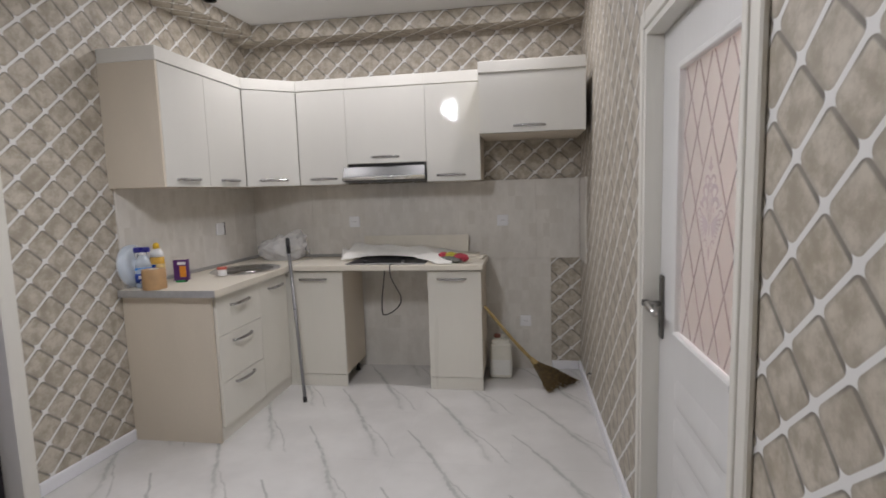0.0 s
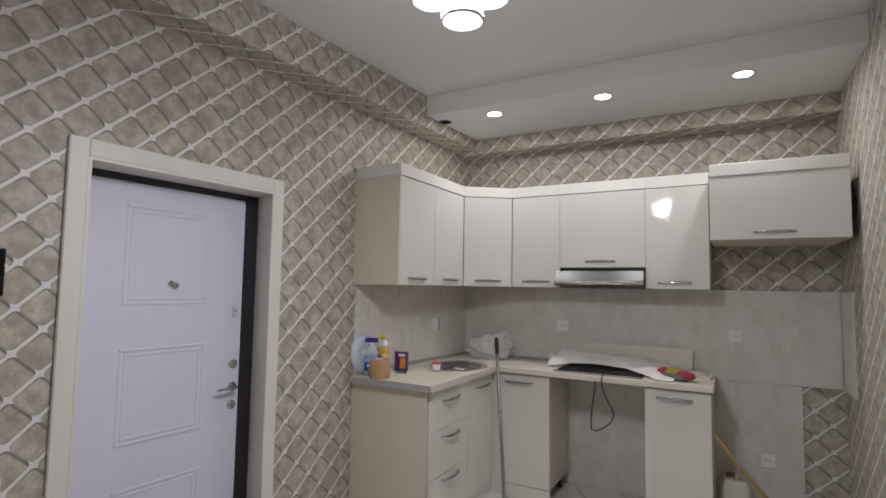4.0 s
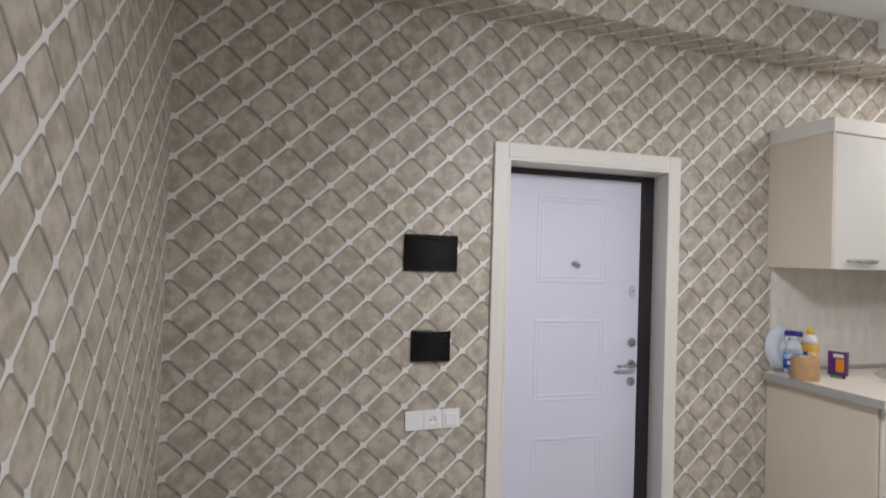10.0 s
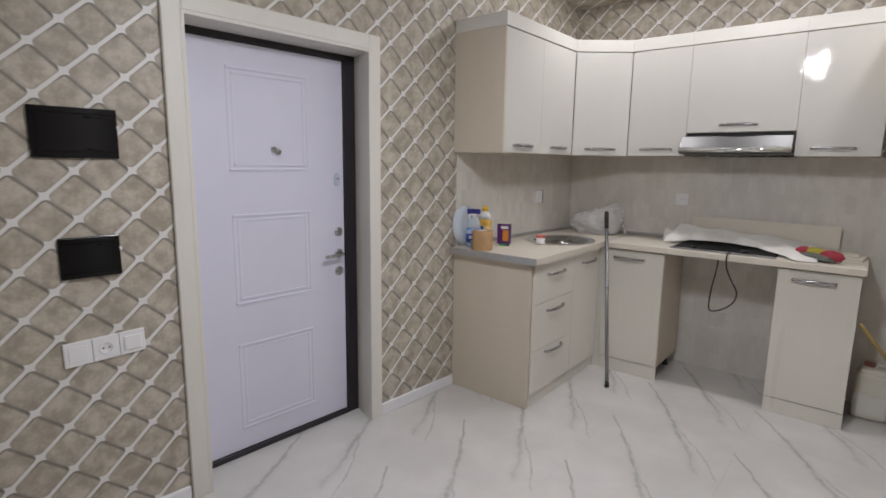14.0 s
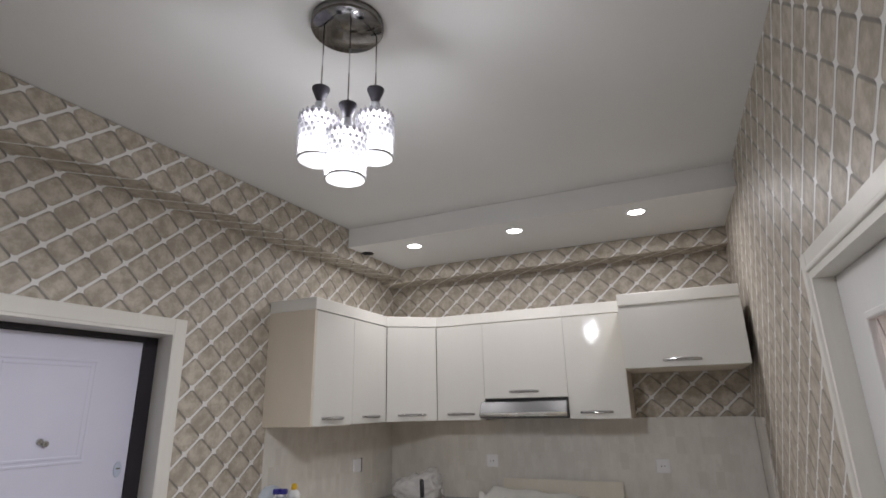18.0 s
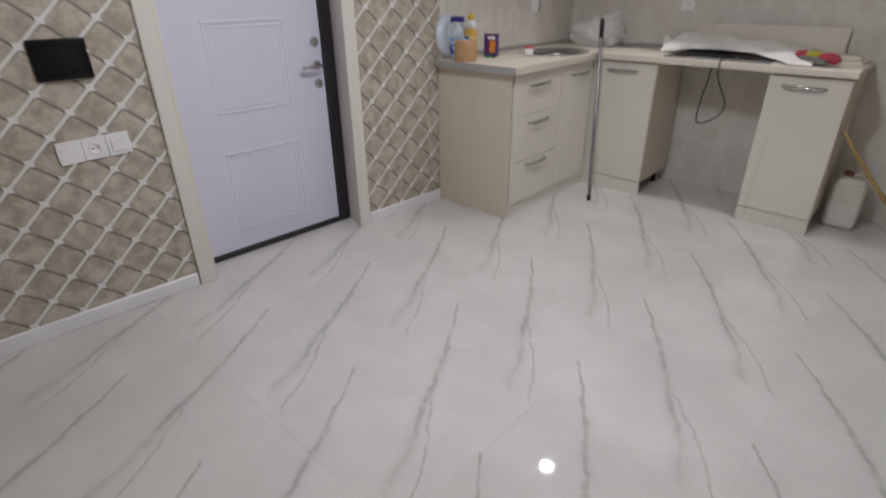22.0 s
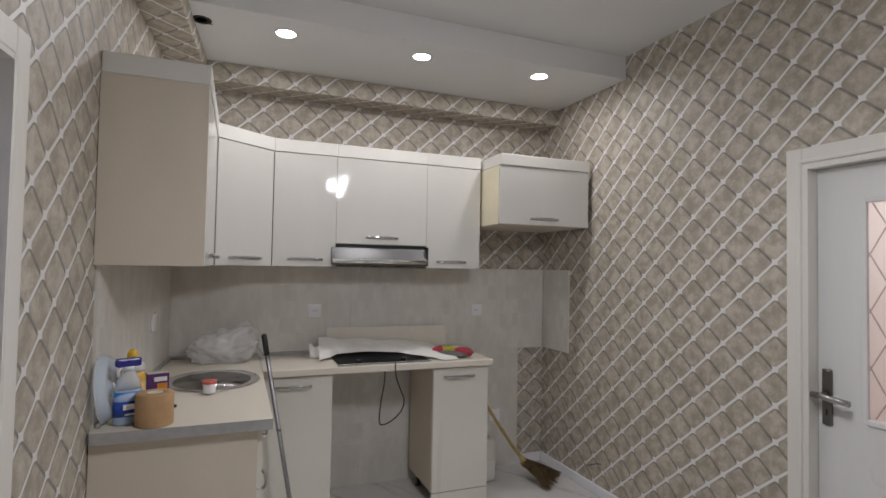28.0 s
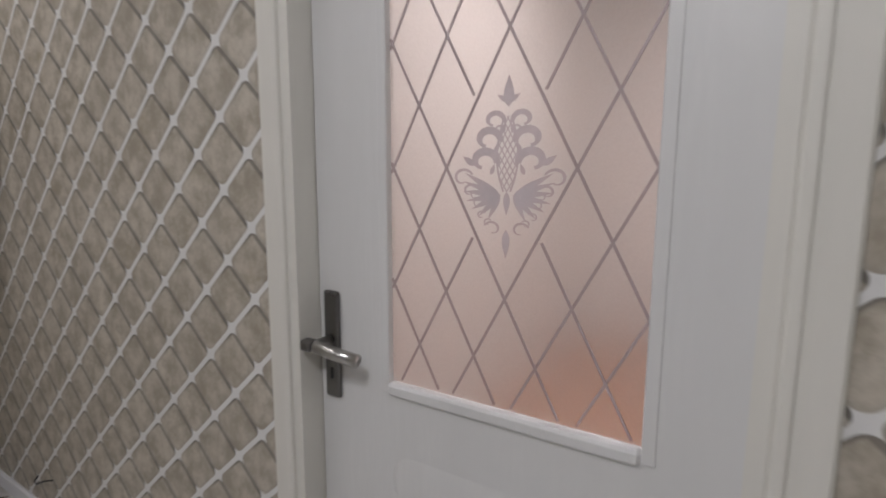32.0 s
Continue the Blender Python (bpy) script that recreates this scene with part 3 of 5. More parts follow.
def swell(x, y0, y1, z0, z1, deep):
    """A field of a pressed door: it rises softly from a flat surface at x towards -x and runs out at its ends."""
    bm = bmesh.new()
    nu, nv = 14, 12
    rows = []
    for i in range(nu + 1):
        u = i / nu
        row = []
        for k in range(nv + 1):
            v = k / nv
            side = min(1.0, min(u, 1 - u) / 0.15)
            side = side * side * (3 - 2 * side)
            # steeper below than above, as pressed doors are
            lift = math.sin(math.pi * v ** 0.75) ** 0.8 if 0 < v < 1 else 0.0
            row.append(bm.verts.new((x + 0.002 - (deep + 0.002) * side * lift, y0 + (y1 - y0) * u, z0 + (z1 - z0) * v)))
        rows.append(row)
    for i in range(nu):
        for k in range(nv):
            bm.faces.new((rows[i][k], rows[i][k + 1], rows[i + 1][k + 1], rows[i + 1][k])).smooth = True
    edge = [rows[0][k] for k in range(nv + 1)] + [rows[i][nv] for i in range(1, nu + 1)] + [rows[nu][k] for k in range(nv - 1, -1, -1)] + [rows[i][0] for i in range(nu - 1, 0, -1)]
    bm.faces.new(edge[::-1])
    bmesh.ops.recalc_face_normals(bm, faces=bm.faces)
    return bm


def inner_door():
    door = thing("door_inner", "closed white panelled door with a frosted lattice glass", "door", kind="structure")
    door.matrix_basis = ASKEW_R
    w = 0.072
    x = XR - 0.018
    for b in (boxed(x, XR, D0 - w, D0, 0, DZ + w, bevel=0.005), boxed(x, XR, D1, D1 + w, 0, DZ + w, bevel=0.005), boxed(x, XR, D0, D1, DZ, DZ + w, bevel=0.005)):
        part("casing", b, TRIM, door, "cream casing")
    # rounded inner bead of the casing
    for b in (boxed(x - 0.006, x + 0.01, D0 - 0.024, D0 - 0.004, 0, DZ + 0.02, bevel=0.005, seg=2), boxed(x - 0.006, x + 0.01, D1 + 0.004, D1 + 0.024, 0, DZ + 0.02, bevel=0.005, seg=2), boxed(x - 0.006, x + 0.01, D0 - 0.004, D1 + 0.004, DZ + 0.003, DZ + 0.02, bevel=0.005, seg=2)):
        part("bead", b, TRIM, door)
    j = 0.022
    for b in (boxed(x + 0.002, XR + T, D0 - 0.001, D0 + j, 0, DZ), boxed(x + 0.002, XR + T, D1 - j, D1 + 0.001, 0, DZ), boxed(x + 0.002, XR + T, D0 + j, D1 - j, DZ - j, DZ + 0.001)):
        part("jamb", b, TRIM, door)
    xf, xb = XR + 0.045, XR + 0.085
    # unseen strips behind the leaf, added to block light leaking past its edges
    for b in (boxed(xb + 0.001, xb + 0.022, D0 + j, D0 + j + 0.02, 0, DZ - j), boxed(xb + 0.001, xb + 0.022, D1 - j - 0.02, D1 - j, 0, DZ - j), boxed(xb + 0.001, xb + 0.022, D0 + j + 0.02, D1 - j - 0.02, DZ - j - 0.02, DZ - j)):
        part("leak_stop", b, TRIM, door)
    y0, y1, z0, z1 = D0 + j + 0.0006, D1 - j - 0.003, 0.022, DZ - j - 0.003
    g0, g1, h0, h1 = 1.718, 2.212, 0.925, 1.795
    bm = bmesh.new()
    box(bm, xf, xb, y0, g0 - 0.01, z0, z1)
    box(bm, xf, xb, g1 + 0.01, y1, z0, z1)
    box(bm, xf, xb, g0 - 0.01, g1 + 0.01, h1 + 0.01, z1)
    box(bm, xf, xb, g0 - 0.01, g1 + 0.01, z0, h0 - 0.01)
    door_leaf = part("door_leaf", bm, DOOR_PAINT, door, "white painted leaf")
    # bead round the glass
    for b in (boxed(xf - 0.0025, xf + 0.014, g0 - 0.018, g0 + 0.004, h0 - 0.018, h1 + 0.018, bevel=0.002), boxed(xf - 0.0025, xf + 0.014, g1 - 0.004, g1 + 0.018, h0 - 0.018, h1 + 0.018, bevel=0.002),
              boxed(xf - 0.006, xf + 0.014, g0 + 0.004, g1 - 0.004, h1 - 0.004, h1 + 0.018, bevel=0.004), boxed(xf - 0.010, xf + 0.014, g0 + 0.004, g1 - 0.004, h0 - 0.022, h0 + 0.004, bevel=0.005)):
        part("glazing_bead", b, DOOR_PAINT, door_leaf)
    # horizontal swelling fields below the glass
    for za, zb in ((0.672, 0.787), (0.542, 0.657), (0.412, 0.527), (0.282, 0.397), (0.152, 0.267)):
        part("raised_panel", swell(xf, g0 - 0.012, g1 + 0.012, za, zb, 0.0052), DOOR_PAINT, door_leaf)
    part("glass", boxed(xf + 0.018, xf + 0.024, g0, g1, h0, h1), GLASS, door_leaf, "frosted glass, pink-orange below and pale above")
    return door, door_leaf, xf, (g0, g1, h0, h1)


def frosted():
    """Frosted film over glass: it lets the light of the room behind through, blurred."""
    mat, nodes, links, b = nodes_of("frosted_glass")
    nt = mat.node_tree
    fine = noisy(nt, place(nt), 300, 2, 0.5)
    links.new(mix(nt, ramp(nt, fine, 0.3, 0.7), (0.87, 0.85, 0.82), (0.93, 0.91, 0.88)), b.inputs["Base Color"])
    b.inputs["Roughness"].default_value = 0.36
    b.inputs["IOR"].default_value = 1.22
    b.inputs["Transmission Weight"].default_value = 0.82
    return mat


GLASS = frosted()
GLASS_LINE = surface("etched_grey_line", (0.52, 0.44, 0.45), 0.4, var=0.05)
GLASS_LINE.node_tree.nodes["Principled BSDF"].inputs["Transmission Weight"].default_value = 0.15
inner, inner_leaf, LEAF_X, PANE = inner_door()

def handle(parent, length=0.17, label="chrome bow handle"):
    """A bow handle along x, standing out towards -y, its middle at the origin."""
    h = length / 2
    pts = [(-h, 0.0, 0), (-h, -0.016, 0), (-h * 0.8, -0.023, 0)] + [(h * t, -0.023 - 0.006 * (1 - t * t), 0) for t in (-0.5, 0, 0.5)] + [(h * 0.8, -0.023, 0), (h, -0.016, 0), (h, 0.0, 0)]
    bm = bmesh.new()
    tmp = tube(pts, 0.006, 8)
    for v in tmp.verts:
        v.co.z *= 1.35 + 0.5 * max(0.0, 1 - (v.co.x / h) ** 2)
    add(bm, tmp)
    return part("handle", bm, CHROME, parent, label)


def front(parent, name, x0, x1, y, z0, z1, mat, hx=None, hz=None, length=0.17, m=None):
    """A door or drawer front in the plane y, facing -y, with its handle."""
    f = part(name, boxed(x0 + 0.0009, x1 - 0.0009, y, y + 0.018, z0 + 0.0009, z1 - 0.0009, bevel=0.0008), mat, parent)
    if m is not None:
        f.matrix_basis = m
    if hx is not None:
        hd = handle(f, length)
        hd.matrix_basis = pose(hx, y, hz)
    return f


ZU0, ZU1, ZT = 1.49, 2.17, 2.25
FACE_X = pose(0, 0, 0, 0, 0, 90)      # turns a unit that faces -y to face +x

# upper units on the left wall (built facing -y in a frame turned to face +x: local x = world y, local y = -world x)
def upper_left():
    u = thing("wall_cabinet", "glossy cream two-door wall cabinet with beige side panel", "cabinet")
    u.matrix_basis = FACE_X
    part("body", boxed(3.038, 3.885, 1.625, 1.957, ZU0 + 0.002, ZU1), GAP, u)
    part("side_panel", boxed(3.02, 3.037, 1.605, 1.957, ZU0, ZU1 + 0.002, bevel=0.001), BEIGE, u, "beige wood-grain side panel")
    front(u, "door", 3.038, 3.452, 1.605, ZU0, ZU1, GLOSS, 3.233, ZU0 + 0.043, 0.2)
    front(u, "door", 3.452, 3.885, 1.605, ZU0, ZU1, GLOSS, 3.68, ZU0 + 0.043, 0.2)
    part("bottom", boxed(3.038, 3.885, 1.625, 1.957, ZU0 - 0.001, ZU0 + 0.0015), BEIGE, u)
    part("cornice", boxed(3.02, 3.885, 1.60, 1.957, ZU1 + 0.003, ZT, bevel=0.003), CORNICE, u, "white cornice board")
    return u


upper_left()


def upper_corner():
    u = thing("wall_cabinet", "glossy cream corner wall cabinet with a slanted door", "cabinet")
    a, b = Vector((-1.605, 3.887)), Vector((-1.302, 4.12))
    d = (b - a).normalized()
    n = Vector((d.y, -d.x))
    part("body", prism([(XL + 0.012, 3.887), (a.x - 0.022, a.y), (b.x, b.y + 0.022), (b.x, YB - 0.012), (XL + 0.012, YB - 0.012)], ZU0, ZU1), GAP, u)
    L = (b - a).length
    m = Matrix.Translation((a.x, a.y, 0)) @ Matrix.Rotation(math.atan2(d.y, d.x), 4, "Z")
    front(u, "door", 0.004, L - 0.004, 0.0, ZU0, ZU1, GLOSS, L * 0.5, ZU0 + 0.043, 0.2, m=m)
    part("bottom", prism([(XL + 0.012, 3.887), (a.x - 0.022, a.y), (b.x, b.y + 0.022), (b.x, YB - 0.012), (XL + 0.012, YB - 0.012)], ZU0 - 0.002, ZU0 - 0.0005), BEIGE, u)
    part("cornice", prism([(XL + 0.012, 3.887), (a.x + 0.004, a.y - 0.001), (b.x, b.y - 0.005), (b.x, YB - 0.012), (XL + 0.012, YB - 0.012)], ZU1 + 0.003, ZT, bevel=0.002), CORNICE, u, "white cornice board")
    return u


upper_corner()


def upper(x0, x1, y, z0, z1, zt, label, hx, side_right=False, hz=0.043, length=0.2, side_left=False):
    u = thing("wall_cabinet", label, "cabinet", group="wall cabinets")
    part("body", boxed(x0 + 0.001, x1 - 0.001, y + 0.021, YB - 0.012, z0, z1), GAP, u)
    part("bottom", boxed(x0 + 0.001, x1 - 0.001, y + 0.021, YB - 0.012, z0 - 0.002, z0 - 0.0005), BEIGE, u)
    if side_right:
        part("side_panel", boxed(x1 - 0.0005, x1 + 0.0015, y + 0.02, YB - 0.012, z0, z1), BEIGE, u)
    if side_left:
        part("side_panel", boxed(x0 - 0.0015, x0 + 0.0005, y + 0.02, YB - 0.012, z0, z1), BEIGE_PALE, u, "pale yellow side panel")
    front(u, "door", x0, x1, y, z0, z1, GLOSS, hx, z0 + hz, length)
    part("cornice", boxed(x0, x1, y - 0.005, y + 0.013, z1 + 0.003, zt, bevel=0.0025), CORNICE, u, "white cornice board")
    if side_left:
        part("cornice", boxed(x0, x0 + 0.018, y + 0.0135, YB - 0.012, z1 + 0.003, zt, bevel=0.0025), CORNICE, u, "white cornice board")
    return u


BEIGE_PALE = surface("pale_yellow_board", (0.74, 0.68, 0.50), 0.45, var=0.04)
upper(-1.302, -0.930, 4.12, ZU0, ZU1, ZT, "glossy cream single-door wall cabinet", -1.113)
upper(-0.930, -0.338, 4.12, 1.635, ZU1, ZT, "glossy cream lift-up cabinet over the cooker hood", -0.638)
upper(-0.338, 0.050, 4.12, ZU0, ZU1, ZT, "glossy cream wall cabinet beside the cooker hood", -0.16, side_right=True)
upper(0.066, 0.745, 3.857, 1.785, 2.165, 2.24, "deep glossy cream lift-up cabinet against the wall", 0.392, hz=0.04, side_left=True)


HOOD_STEEL = surface("satin_hood_steel", (0.13, 0.13, 0.13), 0.38, 0.8, var=0.08, scale=4, grain=120, stretch=(0.05, 1, 1))


def hood():
    u = thing("cooker_hood", "slim brushed steel cooker hood under the cabinet", "cooker hood")
    side = [(4.085, 1.505), (4.07, 1.515), (4.07, 1.54), (4.115, 1.612), (4.44, 1.612), (4.44, 1.505)]
    x0, x1 = -0.955, -0.345
    tmp = bmesh.new()
    a = [tmp.verts.new((x0, y, z)) for y, z in side]
    b = [tmp.verts.new((x1, y, z)) for y, z in side]
    tmp.faces.new(a)
    tmp.faces.new(b[::-1])
    for i in range(len(side)):
        tmp.faces.new((a[i], b[i], b[(i + 1) % len(side)], a[(i + 1) % len(side)]))
    bmesh.ops.recalc_face_normals(tmp, faces=tmp.faces)
    bmesh.ops.bevel(tmp, geom=list(tmp.edges), offset=0.002, segments=1, profile=0.5, affect="EDGES")
    part("body", tmp, HOOD_STEEL, u)
    part("front_rail", tube([(x0, 4.068, 1.527), (x1, 4.068, 1.527)], 0.014, 16), POLISHED, u, "polished steel front rail")
    part("end_cap", boxed(x1, x1 + 0.006, 4.07, 4.44, 1.503, 1.625, bevel=0.002), BLACK, u)
    # black box drawn for the shade in the gap above the hood
    part("top_gap_shade", boxed(-0.925, -0.342, 4.135, 4.44, 1.6125, 1.6325), BLACK, u)
    part("filter", boxed(x0 + 0.02, x1 - 0.02, 4.11, 4.43, 1.500, 1.5045), STEEL, u)
    return u


hood()

# ---- base units ----
WT0, WT1 = 0.872, 0.910
XB = -1.379                       # front of the left units


def base_left():
    u = thing("base_cabinet", "cream three-drawer base cabinet with beige end panel", "cabinet")
    u.matrix_basis = FACE_X
    f = -XB
    part("body", boxed(3.055, 3.545, f + 0.02, 1.955, 0.09, WT0 - 0.002), GAP, u)
    part("end_panel", boxed(3.035, 3.054, f + 0.018, 1.955, 0.0, WT0 - 0.002, bevel=0.001), BEIGE, u, "beige wood-grain end panel")
    part("plinth", boxed(3.055, 3.545, f + 0.022, f + 0.04, 0.0, 0.088), GLOSS_DULL, u)
    for z0, z1, hz in ((0.09, 0.348, 0.328 - 0.01), (0.350, 0.625, 0.572), (0.627, 0.864, 0.79)):
        front(u, "drawer_front", 3.056, 3.545, f, z0, z1, GLOSS_DULL, 3.30, hz, 0.2)
    u2 = thing("base_cabinet", "cream single-door sink base cabinet", "cabinet")
    u2.matrix_basis = FACE_X
    part("body", boxed(3.547, YB - 0.014, f + 0.02, 1.955, 0.09, WT0 - 0.17), GAP, u2)
    part("plinth", boxed(3.547, 3.975, f + 0.022, f + 0.04, 0.0, 0.088), GLOSS_DULL, u2)
    front(u2, "door", 3.547, 3.935, f, 0.09, 0.864, GLOSS_DULL, 3.765, 0.795, 0.2)


base_left()


def base(x0, x1, label, hx, panel_right, panel_left):
    u = thing("base_cabinet", label, "cabinet")
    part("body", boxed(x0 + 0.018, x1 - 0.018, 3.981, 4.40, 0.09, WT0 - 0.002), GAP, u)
    for on, a, b in ((panel_left, x0, x0 + 0.017), (panel_right, x1 - 0.017, x1)):
        part("side_panel", boxed(a, b, 3.981, 4.42, 0.09 if on else 0.09, WT0 - 0.002, bevel=0.001), BEIGE, u, "beige side panel")
    front(u, "door", x0, x1, 3.961, 0.093, 0.862, GLOSS_DULL, hx, 0.808, 0.2)
    part("plinth", boxed(x0, x1, 3.963, 3.981, 0.0, 0.089, bevel=0.001), GLOSS_DULL, u)
    for fx in (x0 + 0.04, x1 - 0.04):
        part("foot", lathe([(0.022, 0), (0.022, 0.006), (0.014, 0.012), (0.014, 0.0895)], 12, Matrix.Translation((fx, 4.33, 0))), BLACK, u)
    return u


base(XB + 0.028, -0.955, "cream base cabinet beside the open appliance space", -1.178, True, False)
base(-0.330, 0.050, "narrow cream base cabinet at the worktop end", -0.155, True, True)
solo("corner_filler", boxed(XB - 0.018, XB + 0.026, 3.963, 3.979, 0.0, WT0 - 0.004), GLOSS_DULL, "narrow cream filler strip between base cabinets", "filler strip")

SINK = (-1.59, 3.77, 0.218, 0.252)


def worktop_left():
    tmp = bmesh.new()
    x0, x1, y0, y1 = XL + 0.0125, XB + 0.034, 2.998, YB - 0.0125
    cx, cy, rx, ry = SINK
    corners = [math.atan2(py - cy, px - cx) % (2 * math.pi) for px, py in ((x0, y0), (x1, y0), (x1, y1), (x0, y1))]
    angles = sorted([2 * math.pi * i / 48 for i in range(48)] + corners)
    n = len(angles)
    inner_ring, outer_ring = [], []
    for a in angles:
        c, s = math.cos(a), math.sin(a)
        inner_ring.append((cx + (rx - 0.012) * c, cy + (ry - 0.012) * s))
        k = min((x1 - cx) / c if c > 1e-6 else ((x0 - cx) / c if c < -1e-6 else 1e9), (y1 - cy) / s if s > 1e-6 else ((y0 - cy) / s if s < -1e-6 else 1e9))
        outer_ring.append((cx + k * c, cy + k * s))
    vs = {}
    for tag, ring in (("i", inner_ring), ("o", outer_ring)):
        for z in (WT0, WT1):
            vs[tag, z] = [tmp.verts.new((x, y, z)) for x, y in ring]
    for i in range(n):
        j = (i + 1) % n
        tmp.faces.new((vs["o", WT1][i], vs["o", WT1][j], vs["i", WT1][j], vs["i", WT1][i]))
        tmp.faces.new((vs["o", WT0][j], vs["o", WT0][i], vs["i", WT0][i], vs["i", WT0][j]))
        tmp.faces.new((vs["o", WT0][i], vs["o", WT0][j], vs["o", WT1][j], vs["o", WT1][i]))
        tmp.faces.new((vs["i", WT0][j], vs["i", WT0][i], vs["i", WT1][i], vs["i", WT1][j]))
    bmesh.ops.recalc_face_normals(tmp, faces=tmp.faces)
    top = thing("worktop", "cream marbled worktop with grey end edging", "worktop")
    part("slab", tmp, WORKTOP, top)
    part("end_edging", boxed(x0, x1, y0 - 0.003, y0, WT0 - 0.001, WT1 + 0.0008), EDGE_GREY, top, "grey metal edging")
    part("upstand", boxed(x0, x0 + 0.016, 3.06, y1 - 0.016, WT1 + 0.0005, WT1 + 0.022, bevel=0.004), EDGE_GREY, top, "grey sealing strip").matrix_basis = ASKEW
    part("upstand", boxed(x0, x1, y1 - 0.016, y1, WT1 + 0.0005, WT1 + 0.022, bevel=0.004), EDGE_GREY, top, "grey sealing strip")
    top2 = thing("worktop", "cream marbled worktop carrying the hob", "worktop")
    part("slab", boxed(x1 + 0.0005, 0.066, 3.925, y1, WT0, WT1, bevel=0.003), WORKTOP, top2)
    part("joint_strip", boxed(x1 - 0.003, x1 + 0.004, 3.93, y1 - 0.02, WT1, WT1 + 0.0012), EDGE_GREY, top2, "grey joint strip")
    part("upstand", boxed(x1 + 0.001, -0.95, y1 - 0.016, y1, WT1 + 0.0005, WT1 + 0.022, bevel=0.004), EDGE_GREY, top2, "grey sealing strip")


worktop_left()


BOWL_STEEL = surface("sink_bowl_steel", (0.30, 0.29, 0.28), 0.22, 1.0, var=0.08, scale=8)


def sink():
    cx, cy, rx, ry = SINK
    u = thing("sink", "oval stainless steel sink set into the worktop", "sink", (cx, cy, WT1))
    squash = Matrix.Diagonal((1, ry / rx, 1, 1))
    part("rim", lathe([(rx - 0.040, 0.001), (rx - 0.030, 0.005), (rx + 0.004, 0.005), (rx + 0.010, 0.001)], 48, squash), POLISHED, u)
    part("bowl", lathe([(rx - 0.038, 0.003), (rx - 0.047, -0.03), (rx - 0.06, -0.11), (rx - 0.09, -0.135), (0.025, -0.14), (0.0, -0.14)], 48, squash), BOWL_STEEL, u)
    part("drain", lathe([(0.032, -0.139), (0.03, -0.136), (0.012, -0.138), (0.0, -0.138)], 20), CHROME, u)


sink()

# ---- lamps that are seen ----
def pendant():
    x, y = PENDANT
    u = thing("pendant_lamp", "three lit crystal pendants on a round mirror-steel plate", "pendant lamp", (x, y, ZC))
    part("canopy", lathe([(0.0, -0.03), (0.118, -0.03), (0.124, -0.024), (0.124, 0.0)], 48), CANOPY, u, "round polished steel canopy")
    for dx, dy, z in BULBS:
        b = z - ZC
        part("cord", tube([(dx, dy, -0.03), (dx, dy, b + 0.256)], 0.0024, 6), CHROME, u, "thin steel cord")
        m = Matrix.Translation((dx, dy, b))
        part("cap", lathe([(0.010, 0.204), (0.029, 0.254), (0.029, 0.258), (0.0, 0.258)], 24, m), CONE, u, "dark grey cone cap")
        part("crystal_neck", lathe([(0.007, 0.150), (0.008, 0.164), (0.015, 0.168), (0.0185, 0.174), (0.0185, 0.192), (0.0165, 0.198), (0.0165, 0.204), (0.010, 0.207)], 8, m), CRYSTAL, u, "clear cut-crystal neck")
        sh = part("shade", lathe([(0.058, 0.0), (0.0595, 0.002), (0.0595, 0.150), (0.058, 0.152), (0.0575, 0.150), (0.0575, 0.002), (0.058, 0.0)], 40, m), SHADE, u, "glowing crystal drum shade")
        beads = bmesh.new()
        for ring in range(7):
            for k in range(20):
                a = 2 * math.pi * (k + 0.5 * (ring % 2)) / 20
                bmesh.ops.create_icosphere(beads, subdivisions=1, radius=0.0078, matrix=m @ Matrix.Rotation(a, 4, "Z") @ Matrix.Translation((0.061, 0, (0.018 + 0.0205 * ring) if ring < 6 else 0.146)) @ Matrix.Diagonal((0.5, 1, 1.25 if ring < 6 else 2.0, 1)))
        part("bead_layer", beads, BEADS, sh, "rows of clear cut beads")
        holes = bmesh.new()
        for ring in range(4):
            for k in range(20):
                a = 2 * math.pi * (k + 0.5 * ((ring + 1) % 2)) / 20
                r = 0.0050 - 0.0008 * (3 - ring)
                bmesh.ops.create_icosphere(holes, subdivisions=1, radius=r, matrix=m @ Matrix.Rotation(a, 4, "Z") @ Matrix.Translation((0.0645, 0, 0.0795 + 0.0205 * ring)) @ Matrix.Diagonal((0.35, 1, 1.2, 1)))
        part("link_layer", holes, LINKS, sh, "dark metal links between the beads")
        part("band", lathe([(0.0605, 0.0), (0.0625, 0.002), (0.0625, 0.006), (0.0605, 0.008)], 40, m), CHROME, sh, "thin metal rim")
        hub = lathe([(0.0, 0.146), (0.012, 0.146), (0.012, 0.165), (0.0, 0.165)], 16, m)
        for k in range(3):
            add(hub, boxed(0.01, 0.058, -0.0015, 0.0015, 0.1465, 0.1495), m @ Matrix.Rotation(radians(120 * k + 30), 4, "Z"))
        # added disc across the open top, dims the light thrown at the ceiling
        part("upward_light_stop", lathe([(0.0, 0.1510), (0.0565, 0.1510), (0.0565, 0.1522), (0.0, 0.1522)], 32, m), LIGHT_STOP, sh, "added translucent disc that dims the upward light")
        part("carrier", hub, CHROME, sh, "thin three-armed metal carrier")
        part("bulb", lathe([(0.0, 0.028), (0.02, 0.032), (0.03, 0.05), (0.026, 0.07), (0.013, 0.09), (0.013, 0.145)], 20, m), BULB, sh, "white led bulb")
    return u


